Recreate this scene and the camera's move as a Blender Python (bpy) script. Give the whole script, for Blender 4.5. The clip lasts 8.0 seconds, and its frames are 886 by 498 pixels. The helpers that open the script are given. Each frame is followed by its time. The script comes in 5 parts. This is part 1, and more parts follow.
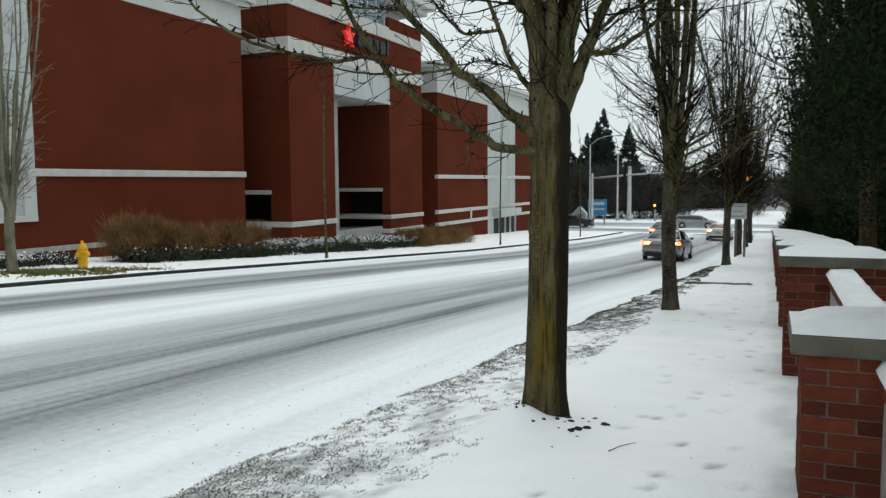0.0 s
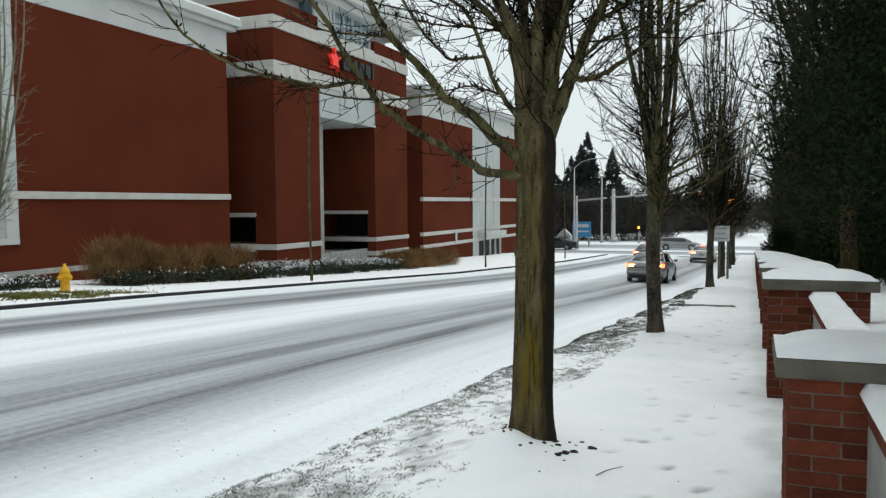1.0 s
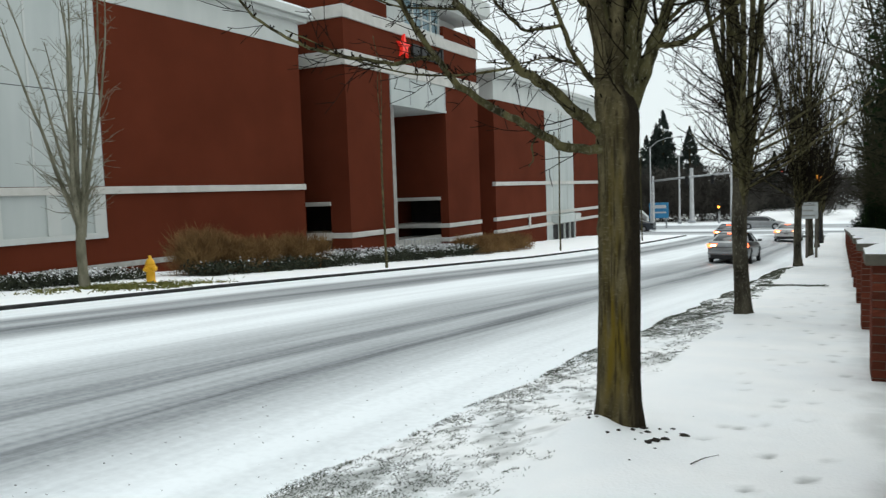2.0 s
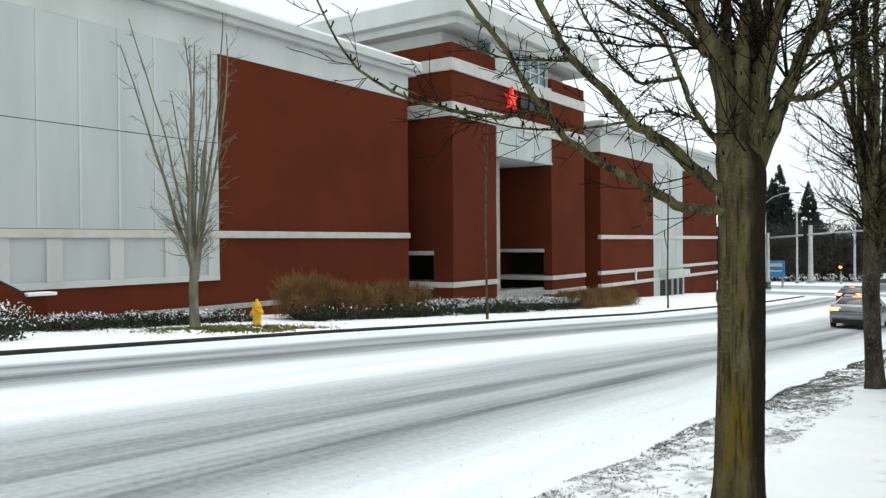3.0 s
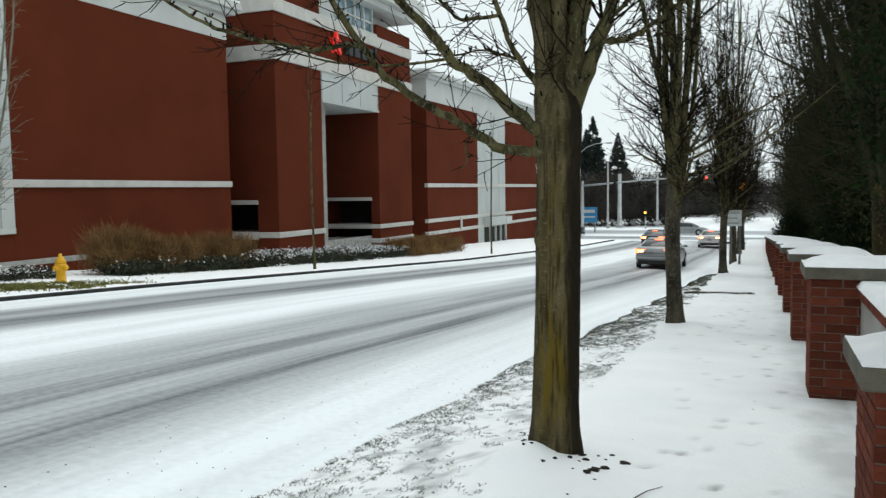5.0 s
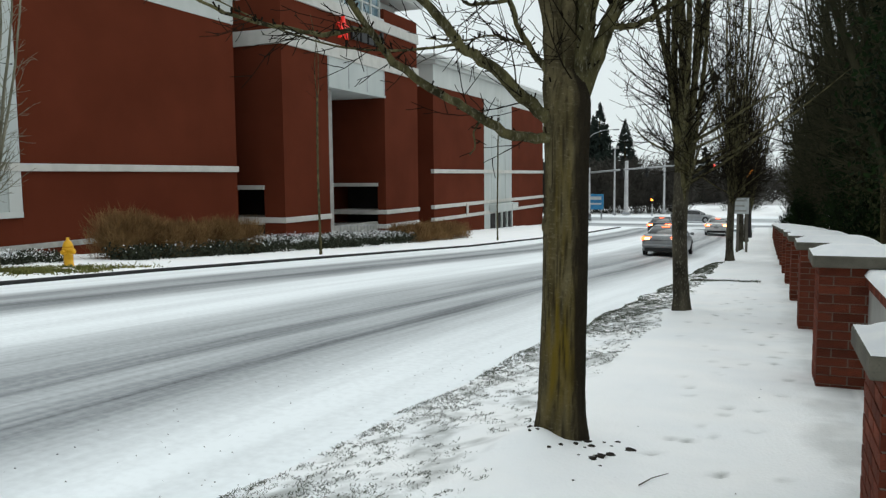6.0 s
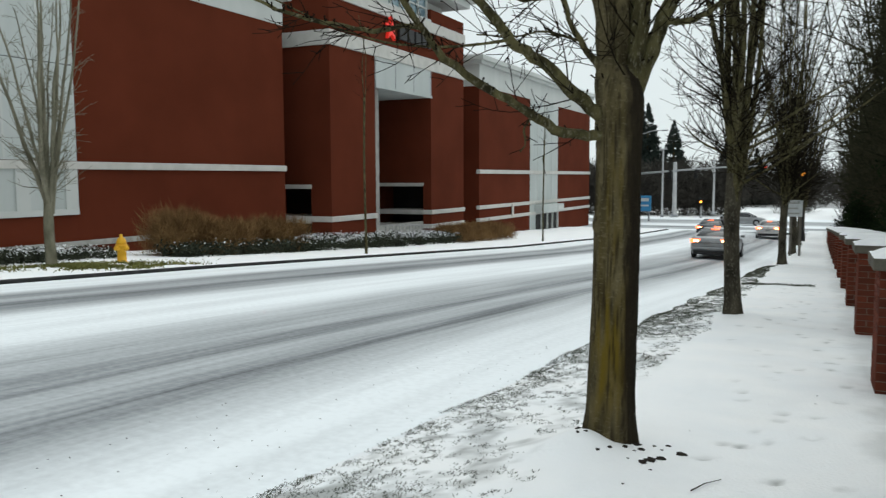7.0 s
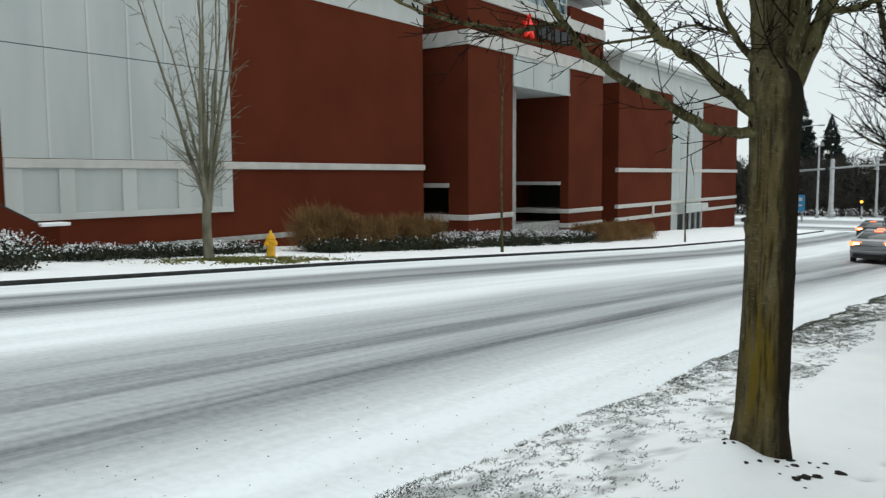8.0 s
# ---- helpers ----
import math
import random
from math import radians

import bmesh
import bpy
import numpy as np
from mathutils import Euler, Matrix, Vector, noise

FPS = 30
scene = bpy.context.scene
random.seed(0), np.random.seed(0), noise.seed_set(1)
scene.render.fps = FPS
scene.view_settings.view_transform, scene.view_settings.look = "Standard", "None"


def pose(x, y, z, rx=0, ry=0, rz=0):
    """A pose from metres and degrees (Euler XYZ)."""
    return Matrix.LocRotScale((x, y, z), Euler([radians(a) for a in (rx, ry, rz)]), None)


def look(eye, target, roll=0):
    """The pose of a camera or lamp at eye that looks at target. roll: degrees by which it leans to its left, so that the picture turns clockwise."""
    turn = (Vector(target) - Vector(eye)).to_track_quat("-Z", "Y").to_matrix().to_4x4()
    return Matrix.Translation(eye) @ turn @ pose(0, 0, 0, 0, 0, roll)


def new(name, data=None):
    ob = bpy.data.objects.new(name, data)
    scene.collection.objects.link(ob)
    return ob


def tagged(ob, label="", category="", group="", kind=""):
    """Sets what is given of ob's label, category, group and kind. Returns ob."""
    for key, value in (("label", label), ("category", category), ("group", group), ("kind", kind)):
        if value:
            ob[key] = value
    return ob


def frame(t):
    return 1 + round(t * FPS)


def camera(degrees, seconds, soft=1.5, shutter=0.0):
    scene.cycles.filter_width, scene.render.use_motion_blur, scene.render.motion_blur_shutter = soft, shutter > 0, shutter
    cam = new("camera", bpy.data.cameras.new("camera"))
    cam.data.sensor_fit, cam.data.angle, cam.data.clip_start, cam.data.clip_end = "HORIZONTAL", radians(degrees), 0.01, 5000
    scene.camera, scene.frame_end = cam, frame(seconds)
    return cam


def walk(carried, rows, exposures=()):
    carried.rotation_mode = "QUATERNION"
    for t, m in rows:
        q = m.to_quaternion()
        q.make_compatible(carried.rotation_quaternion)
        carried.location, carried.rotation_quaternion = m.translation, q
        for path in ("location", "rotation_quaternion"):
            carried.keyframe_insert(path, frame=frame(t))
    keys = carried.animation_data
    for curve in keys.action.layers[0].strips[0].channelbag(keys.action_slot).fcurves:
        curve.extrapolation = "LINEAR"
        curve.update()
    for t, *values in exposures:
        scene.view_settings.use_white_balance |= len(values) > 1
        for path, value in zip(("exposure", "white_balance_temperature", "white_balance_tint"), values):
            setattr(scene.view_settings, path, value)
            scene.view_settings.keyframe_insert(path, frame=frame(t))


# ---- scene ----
cam = camera(58.8, 8.0, soft=1.3, shutter=0.25)
PATH = [
    (0, (0.558, 0.629, 1.308), (-0.209, 2.468, 1.138), -0.4),
    (0.5, (0.561, 0.628, 1.306), (-0.148, 2.493, 1.171), -0.1),
    (1, (0.553, 0.614, 1.321), (-0.18, 2.471, 1.207), -0.4),
    (1.5, (0.545, 0.592, 1.317), (-0.278, 2.412, 1.212), -0.9),
    (2, (0.452, 0.769, 1.277), (-0.451, 2.548, 1.131), -2.0),
    (2.2, (0.395, 0.71, 1.27), (-0.564, 2.464, 1.201), -2.2),
    (3.3, (0.274, 1.101, 1.345), (-0.869, 2.743, 1.342), 0.1),
    (3.5, (0.228, 1.117, 1.331), (-0.866, 2.79, 1.375), -0.9),
    (4, (0.214, 1.229, 1.267), (-0.819, 2.941, 1.24), -0.0),
    (4.5, (0.251, 1.213, 1.293), (-0.665, 2.987, 1.177), -1.0),
    (5, (0.272, 1.235, 1.292), (-0.472, 3.086, 1.144), -0.8),
    (5.2, (0.26, 1.209, 1.297), (-0.457, 3.07, 1.143), -0.6),
    (6.3, (0.263, 1.243, 1.286), (-0.51, 3.078, 1.098), -0.5),
    (6.5, (0.259, 1.247, 1.28), (-0.522, 3.079, 1.097), -0.5),
    (7, (0.227, 1.252, 1.273), (-0.633, 3.049, 1.092), -0.2),
    (7.5, (0.197, 1.243, 1.273), (-0.832, 2.949, 1.094), -0.1),
    (8, (0.201, 1.238, 1.281), (-0.954, 2.861, 1.098), -0.3),
]
TINT = (6380, 5)
walk(cam, [(t, look(eye, target, roll)) for t, eye, target, roll in PATH], [(t, stops, *TINT) for t, stops in ((0, -0.14), (1.0, -0.07), (2.0, 0.04), (3.5, 0.36), (4.5, 0.18), (5.2, 0.0), (6.5, -0.09), (8.0, -0.07))])

# ---- world and light: a bright overcast winter sky ----
world = bpy.data.worlds.new("overcast")
scene.world = world
world.use_nodes = True
wn, wl = world.node_tree.nodes, world.node_tree.links
bg = wn["Background"]
sky = wn.new("ShaderNodeTexSky")
sky.sky_type = "NISHITA"
sky.sun_disc = False
sky.sun_elevation, sky.sun_rotation = radians(68), radians(30)
pale = wn.new("ShaderNodeHueSaturation")
pale.inputs["Saturation"].default_value = 0.25
veil = wn.new("ShaderNodeMix")
veil.data_type = "RGBA"
veil.inputs[0].default_value = 0.86
veil.inputs[7].default_value = (7.3, 7.75, 7.9, 1)
wl.new(sky.outputs[0], pale.inputs["Color"])
wl.new(pale.outputs[0], veil.inputs[6])
wl.new(veil.outputs[2], bg.inputs[0])
bg.inputs[1].default_value = 0.118
sun = new("sun", bpy.data.lights.new("sun", "SUN"))
sun.data.energy, sun.data.angle, sun.data.color = 1.25, radians(60), (1.0, 0.98, 0.95)
sun.matrix_world = look((12, 30, 60), (0, 10, 0))


# ---- materials ----
def material(name, c1, c2, rough=0.8, scale=8.0, fine=90.0, bump=0.2, metal=0.0, c3=None, stretch=(1, 1, 1), detail=5.0, spread=(0.35, 0.65), coords="Object", rand=0.0, spec=0.3):
    m = bpy.data.materials.new(name)
    m.use_nodes = True
    n, l = m.node_tree.nodes, m.node_tree.links
    b = n["Principled BSDF"]
    tc = n.new("ShaderNodeTexCoord")
    mp = n.new("ShaderNodeMapping")
    mp.inputs["Scale"].default_value = stretch
    l.new(tc.outputs[coords], mp.inputs[0])
    n1 = n.new("ShaderNodeTexNoise")
    n1.inputs["Scale"].default_value, n1.inputs["Detail"].default_value = scale, detail
    n2 = n.new("ShaderNodeTexNoise")
    n2.inputs["Scale"].default_value, n2.inputs["Detail"].default_value = fine, 3
    l.new(mp.outputs[0], n1.inputs[0])
    l.new(mp.outputs[0], n2.inputs[0])
    r = n.new("ShaderNodeMapRange")
    r.inputs[1].default_value, r.inputs[2].default_value = spread
    l.new(n1.outputs[0], r.inputs[0])
    mx = n.new("ShaderNodeMix")
    mx.data_type = "RGBA"
    mx.inputs[6].default_value, mx.inputs[7].default_value = (*c1, 1), (*c2, 1)
    l.new(r.outputs[0], mx.inputs[0])
    out = mx.outputs[2]
    if c3:
        m2 = n.new("ShaderNodeMix")
        m2.data_type = "RGBA"
        r2 = n.new("ShaderNodeMapRange")
        r2.inputs[1].default_value, r2.inputs[2].default_value = 0.55, 0.75
        l.new(n2.outputs[0], r2.inputs[0])
        l.new(r2.outputs[0], m2.inputs[0])
        l.new(out, m2.inputs[6])
        m2.inputs[7].default_value = (*c3, 1)
        out = m2.outputs[2]
    if rand:
        oi = n.new("ShaderNodeObjectInfo")
        hv = n.new("ShaderNodeHueSaturation")
        mr = n.new("ShaderNodeMapRange")
        mr.inputs[3].default_value, mr.inputs[4].default_value = 1 - rand, 1 + rand
        l.new(oi.outputs["Random"], mr.inputs[0])
        l.new(mr.outputs[0], hv.inputs["Value"])
        l.new(out, hv.inputs["Color"])
        out = hv.outputs[0]
    l.new(out, b.inputs["Base Color"])
    b.inputs["Roughness"].default_value, b.inputs["Metallic"].default_value = rough, metal
    b.inputs["Specular IOR Level"].default_value = spec
    if bump:
        bp = n.new("ShaderNodeBump")
        bp.inputs["Strength"].default_value, bp.inputs["Distance"].default_value = bump, 0.02
        l.new(n2.outputs[0], bp.inputs["Height"])
        l.new(bp.outputs[0], b.inputs["Normal"])
    return m


def glow(name, colour, strength):
    m = material(name, colour, colour, 0.3, bump=0)
    b = m.node_tree.nodes["Principled BSDF"]
    b.inputs["Emission Color"].default_value, b.inputs["Emission Strength"].default_value = (*colour, 1), strength
    return m


M_SNOW = material("snow", (0.89, 0.91, 0.93), (0.945, 0.95, 0.955), 0.65, 1.3, 40, 0.35)
M_CAPSNOW = material("cap_snow", (0.82, 0.84, 0.87), (0.9, 0.91, 0.92), 0.65, 5, 60, 0.3)
M_RED = material("red_stucco", (0.092, 0.0215, 0.0103), (0.112, 0.0268, 0.0132), 0.95, 0.35, 60, 0.12, spec=0.05)
# darker copy of the red stucco, with the shade of set-back walls in its colour
M_REDSHADE = material("red_stucco_shaded", (0.07, 0.0165, 0.008), (0.082, 0.02, 0.01), 0.95, 0.5, 60, 0.12, spec=0.05)
M_WHITE = material("white_stucco", (0.50, 0.52, 0.50), (0.57, 0.585, 0.565), 0.8, 0.7, 50, 0.1, stretch=(1, 1, 0.25))
M_PANEL = material("pale_panel", (0.43, 0.465, 0.455), (0.50, 0.53, 0.515), 0.7, 0.8, 30, 0.08, stretch=(1, 1, 0.2))
M_BAND = material("band", (0.50, 0.49, 0.455), (0.58, 0.565, 0.53), 0.75, 2, 40, 0.1)
# near-black: paints the shade inside passages and opening, and colours the glazed doors
M_DARK = material("interior_shade_and_door", (0.012, 0.011, 0.011), (0.02, 0.018, 0.017), 0.7, 2, 20, 0.1)
M_STEEL = material("galvanised_steel", (0.3, 0.31, 0.32), (0.42, 0.43, 0.44), 0.45, 3, 50, 0.05, metal=0.7)
M_BRICK = material("brick", (0.11, 0.028, 0.015), (0.165, 0.042, 0.022), 0.9, 6, 70, 0.5, c3=(0.075, 0.024, 0.016), rand=0.32, spec=0.15)
M_MORTAR = material("mortar", (0.17, 0.14, 0.115), (0.25, 0.21, 0.17), 0.95, 10, 120, 0.4)
M_STONE = material("cast_stone", (0.085, 0.078, 0.062), (0.14, 0.128, 0.10), 0.85, 5, 90, 0.3, c3=(0.09, 0.09, 0.07))
M_CONC = material("concrete", (0.28, 0.28, 0.26), (0.38, 0.375, 0.35), 0.9, 3, 80, 0.25)
M_BARK = material("bark", (0.026, 0.021, 0.012), (0.088, 0.07, 0.024), 0.95, 2.4, 60, 1.0, c3=(0.14, 0.12, 0.072), stretch=(1, 1, 0.5), spec=0.05)
M_GREYBARK = material("grey_bark", (0.026, 0.023, 0.017), (0.095, 0.084, 0.06), 0.95, 5.0, 55, 1.0, c3=(0.18, 0.165, 0.13), stretch=(1, 1, 0.4), spec=0.05)
M_LIMB = material("limb_bark", (0.026, 0.023, 0.012), (0.125, 0.112, 0.052), 0.95, 13, 70, 1.0, c3=(0.2, 0.185, 0.13), stretch=(1, 1, 0.4), spec=0.05)
M_TWIG = material("twig_bark", (0.008, 0.0065, 0.0045), (0.02, 0.016, 0.01), 0.95, 4, 30, 0.4, spec=0.03)
M_MOSSTWIG = material("mossy_twig_bark", (0.016, 0.016, 0.009), (0.044, 0.042, 0.024), 0.95, 2, 30, 0.4, spec=0.03)
M_PALEBARK = material("pale_bark", (0.1, 0.095, 0.06), (0.24, 0.225, 0.165), 0.9, 5, 40, 0.5, c3=(0.1, 0.09, 0.07), stretch=(1, 1, 0.3))
# the nearest trunk: ridged grey-brown bark, dark in the furrows and at the sides, with yellow-green moss low down
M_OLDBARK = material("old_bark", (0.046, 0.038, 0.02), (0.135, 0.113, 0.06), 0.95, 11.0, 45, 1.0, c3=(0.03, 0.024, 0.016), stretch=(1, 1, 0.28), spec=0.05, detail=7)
on_, ol = M_OLDBARK.node_tree.nodes, M_OLDBARK.node_tree.links
ob_ = on_["Principled BSDF"]
oclean = ob_.inputs["Base Color"].links[0].from_socket
oflake = on_.new("ShaderNodeTexNoise")
oflake.inputs["Scale"].default_value, oflake.inputs["Detail"].default_value = 30, 5
ofmap = on_.new("ShaderNodeMapping")
ofmap.inputs["Scale"].default_value = (1.1, 1.1, 2.3)
ol.new(on_["Texture Coordinate"].outputs["Object"], ofmap.inputs[0])
ol.new(ofmap.outputs[0], oflake.inputs[0])
ofr = on_.new("ShaderNodeMapRange")
ofr.inputs[1].default_value, ofr.inputs[2].default_value, ofr.inputs[4].default_value = 0.55, 0.72, 0.45
ol.new(oflake.outputs[0], ofr.inputs[0])
ofmix = on_.new("ShaderNodeMix")
ofmix.data_type = "RGBA"
ofmix.inputs[7].default_value = (0.23, 0.2, 0.13, 1)
ol.new(ofr.outputs[0], ofmix.inputs[0])
ol.new(oclean, ofmix.inputs[6])
omoss = on_.new("ShaderNodeAttribute")
omoss.attribute_name = "moss"
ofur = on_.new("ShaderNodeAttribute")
ofur.attribute_name = "furrow_and_side"
omix = on_.new("ShaderNodeMix")
omix.data_type = "RGBA"
omix.inputs[7].default_value = (0.13, 0.092, 0.012, 1)
ol.new(omoss.outputs["Fac"], omix.inputs[0])
ol.new(ofmix.outputs[2], omix.inputs[6])
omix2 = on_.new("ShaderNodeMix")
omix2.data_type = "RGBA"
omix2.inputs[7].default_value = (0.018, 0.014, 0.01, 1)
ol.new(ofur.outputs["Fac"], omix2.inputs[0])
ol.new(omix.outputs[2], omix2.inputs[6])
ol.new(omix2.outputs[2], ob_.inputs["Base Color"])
M_YELLOW = material("yellow_paint", (0.7, 0.36, 0.012), (0.78, 0.44, 0.025), 0.45, 6, 60, 0.1)
M_KERB = material("kerb_stone", (0.015, 0.015, 0.015), (0.035, 0.035, 0.034), 0.9, 3, 60, 0.3)
M_GLASS = material("window_glass", (0.12, 0.2, 0.24), (0.2, 0.3, 0.34), 0.08, 0.6, 4, 0.0, spec=0.8)


# ---- building helpers ----
class Shape:
    """Collects vertices and faces of one mesh."""

    def __init__(self):
        self.v, self.f = [], []

    def box(self, x0, x1, y0, y1, z0, z1, m=None):
        b = len(self.v)
        p = [(x, y, z) for z in (z0, z1) for y in (y0, y1) for x in (x0, x1)]
        self.v += [tuple(m @ Vector(q)) for q in p] if m else p
        self.f += [tuple(b + i for i in q) for q in ((0, 2, 3, 1), (4, 5, 7, 6), (0, 1, 5, 4), (2, 6, 7, 3), (0, 4, 6, 2), (1, 3, 7, 5))]
        return self

    def tube(self, pts, rads, n=6, cap=True):
        b = len(self.v)
        pts = [Vector(p) for p in pts]
        side = None
        for i, p in enumerate(pts):
            d = (pts[min(i + 1, len(pts) - 1)] - pts[max(i - 1, 0)]).normalized()
            if side is None:
                side = d.orthogonal().normalized()
            else:
                side = (side - d * side.dot(d)).normalized()
            up = d.cross(side)
            for k in range(n):
                a = 2 * math.pi * k / n
                self.v.append(tuple(p + rads[i] * (math.cos(a) * side + math.sin(a) * up)))
        for i in range(len(pts) - 1):
            for k in range(n):
                self.f.append((b + i * n + k, b + i * n + (k + 1) % n, b + (i + 1) * n + (k + 1) % n, b + (i + 1) * n + k))
        if cap:
            self.f.append(tuple(b + k for k in reversed(range(n))))
            self.f.append(tuple(b + (len(pts) - 1) * n + k for k in range(n)))
        return self

    def lathe(self, x, y, profile, n=16):
        """A turned shape about an upright axis; profile: (radius, z) from below up."""
        b = len(self.v)
        for r, z in profile:
            self.v += [(x + r * math.cos(2 * math.pi * k / n), y + r * math.sin(2 * math.pi * k / n), z) for k in range(n)]
        for i in range(len(profile) - 1):
            self.f += [(b + i * n + k, b + i * n + (k + 1) % n, b + (i + 1) * n + (k + 1) % n, b + (i + 1) * n + k) for k in range(n)]
        self.f.append(tuple(b + k for k in reversed(range(n))))
        self.f.append(tuple(b + (len(profile) - 1) * n + k for k in range(n)))
        return self

    def grid(self, xs, ys, z):
        b, nx = len(self.v), len(xs)
        self.v += [(x, y, z(x, y)) for y in ys for x in xs]
        self.f += [(b + j * nx + i, b + j * nx + i + 1, b + (j + 1) * nx + i + 1, b + (j + 1) * nx + i) for j in range(len(ys) - 1) for i in range(nx - 1)]
        return self

    def mesh(self, name, mat, smooth=False):
        me = bpy.data.meshes.new(name)
        me.from_pydata(self.v, [], self.f)
        me.materials.append(mat)
        if smooth:
            me.shade_smooth()
        return me


def part(name, shape, mat, parent=None, label="", smooth=False):
    ob = new(name, shape if isinstance(shape, bpy.types.Mesh) else shape.mesh(name, mat, smooth))
    if parent:
        ob.parent = parent
    if label:
        ob["label"] = label
    return ob


def bevelled(ob, width, segments=2):
    mod = ob.modifiers.new("bevel", "BEVEL")
    mod.width, mod.segments, mod.limit_method = width, segments, "ANGLE"
    return ob


def thing(name, label, category, group="", kind="", at=(0, 0, 0)):
    ob = new(name)
    ob.location = at
    return tagged(ob, label, category, group, kind)


def span(a, b, n):
    return [a + (b - a) * i / (n - 1) for i in range(n)]


def bumpy(x, y, s, h):
    return h * noise.noise((x * s, y * s, 3.7))


# ---- the ground: a street that falls away northwards, then rises to wooded hills ----
def fall(y):
    """Height of the near pavement along the street."""
    return float(np.interp(y, (-40, 20, 40, 65, 85, 100, 112, 150, 200, 260, 420), (2.0, -1.12, -2.17, -3.15, -3.82, -3.95, -3.75, -3.9, -3.4, -2.4, 3.0)))


def kerb_near(y):
    return -2.6 + 0.045 * min(max(y, -5), 42)


def kerb_far(y):
    return -15.3 + 0.055 * max(0, min(y, 60) - 18)


YS = span(-30, 20, 120) + span(20.5, 80, 100)
s = Shape()
s.grid([-600, -250, -120, -60, -30, -5, 20, 60, 120, 250, 600], [-300, -150, -60] + span(-30, 110, 30) + [130, 150, 180, 210, 240, 300, 400, 600], lambda x, y: fall(max(min(y, 420), -40)) - (0.6 if -60 < x < 20 and -60 < y < 111 else 0.42))
tagged(part("ground", s, M_SNOW, smooth=True), "open ground under thin fresh snow, rising in the distance", "ground", kind="structure")


def strip(name, x_of, n, ys, z, mat, label, category):
    """A sheet that follows the street between two edges."""
    sh = Shape()
    for y in ys:
        a, c = x_of(y)
        for i in range(n):
            x = a + (c - a) * i / (n - 1)
            sh.v.append((x, y, z(x, y)))
    sh.f = [(j * n + i, j * n + i + 1, (j + 1) * n + i + 1, (j + 1) * n + i) for j in range(len(ys) - 1) for i in range(n - 1)]
    ob = part(name, sh, mat, smooth=True)
    uv = ob.data.uv_layers.new(name="street")
    for p in ob.data.polygons:
        for li in p.loop_indices:
            v = ob.data.vertices[ob.data.loops[li].vertex_index].co
            uv.data[li].uv = (v.x - 0.5 * (kerb_far(v.y) + 15.3) - 0.5 * (kerb_near(v.y) + 2.2), v.y)
    return tagged(ob, label, category, kind="structure")


def road_z(x, y):
    u = (x - kerb_far(y)) / (kerb_near(y) - kerb_far(y))
    sag = 0.22 * min(max((y - 10) / 20, 0), 1) * min(max(u, 0), 1)
    return fall(y) - 0.27 - sag + 0.10 * math.sin(math.pi * min(max(u, 0), 1)) + 0.035 * (1 - u)


# road: packed snow with bared wheel tracks along the lanes
M_ROAD = bpy.data.materials.new("snowy_asphalt")
M_ROAD.use_nodes = True
rn, rl = M_ROAD.node_tree.nodes, M_ROAD.node_tree.links
ruv = rn.new("ShaderNodeUVMap")
ruv.uv_map = "street"
rsep = rn.new("ShaderNodeSeparateXYZ")
rl.new(ruv.outputs[0], rsep.inputs[0])
rmap = rn.new("ShaderNodeMapping")
rmap.inputs["Scale"].default_value = (1.3, 0.07, 1)
rl.new(ruv.outputs[0], rmap.inputs[0])
rmapf = rn.new("ShaderNodeMapping")
rmapf.inputs["Scale"].default_value = (5.0, 0.11, 1)
rl.new(ruv.outputs[0], rmapf.inputs[0])
rfine = rn.new("ShaderNodeTexNoise")
rfine.inputs["Scale"].default_value, rfine.inputs["Detail"].default_value = 2.2, 4
rl.new(rmapf.outputs[0], rfine.inputs[0])
rstreak = rn.new("ShaderNodeTexNoise")
rstreak.inputs["Scale"].default_value, rstreak.inputs["Detail"].default_value = 1.6, 5
rl.new(rmap.outputs[0], rstreak.inputs[0])
rspeck = rn.new("ShaderNodeTexNoise")
rspeck.inputs["Scale"].default_value, rspeck.inputs["Detail"].default_value = 12, 8
rl.new(ruv.outputs[0], rspeck.inputs[0])
ramp = rn.new("ShaderNodeValToRGB")
rm = rn.new("ShaderNodeMapRange")
rm.inputs[1].default_value, rm.inputs[2].default_value = -16.0, -2.0
rl.new(rsep.outputs[0], rm.inputs[0])
rl.new(rm.outputs[0], ramp.inputs[0])
# how bare the asphalt is, across the street in metres
BARE = [(-15.6, 0.0), (-13.7, 0.06), (-12.9, 0.8), (-12.2, 0.5), (-11.5, 0.9), (-10.7, 0.6), (-10.1, 0.08), (-8.3, 0.05), (-7.5, 0.44), (-6.6, 0.6), (-6.1, 0.66), (-5.8, 0.82), (-5.5, 0.55), (-5.1, 0.62), (-4.8, 0.86), (-4.5, 0.6), (-4.0, 0.3), (-3.4, 0.03), (-2.2, 0.0)]
while len(ramp.color_ramp.elements) < len(BARE):
    ramp.color_ramp.elements.new(0.5)
for e, (x, v) in zip(ramp.color_ramp.elements, BARE):
    e.position, e.color = (x + 16) / 14, (v, v, v, 1)
radd = rn.new("ShaderNodeMath")
radd.operation = "MULTIPLY_ADD"
rl.new(rstreak.outputs[0], radd.inputs[0])
radd.inputs[1].default_value = 0.75
rl.new(ramp.outputs[0], radd.inputs[2])
radd2 = rn.new("ShaderNodeMath")
radd2.operation = "MULTIPLY_ADD"
rl.new(rspeck.outputs[0], radd2.inputs[0])
radd2.inputs[1].default_value = 0.42
rfadd = rn.new("ShaderNodeMath")
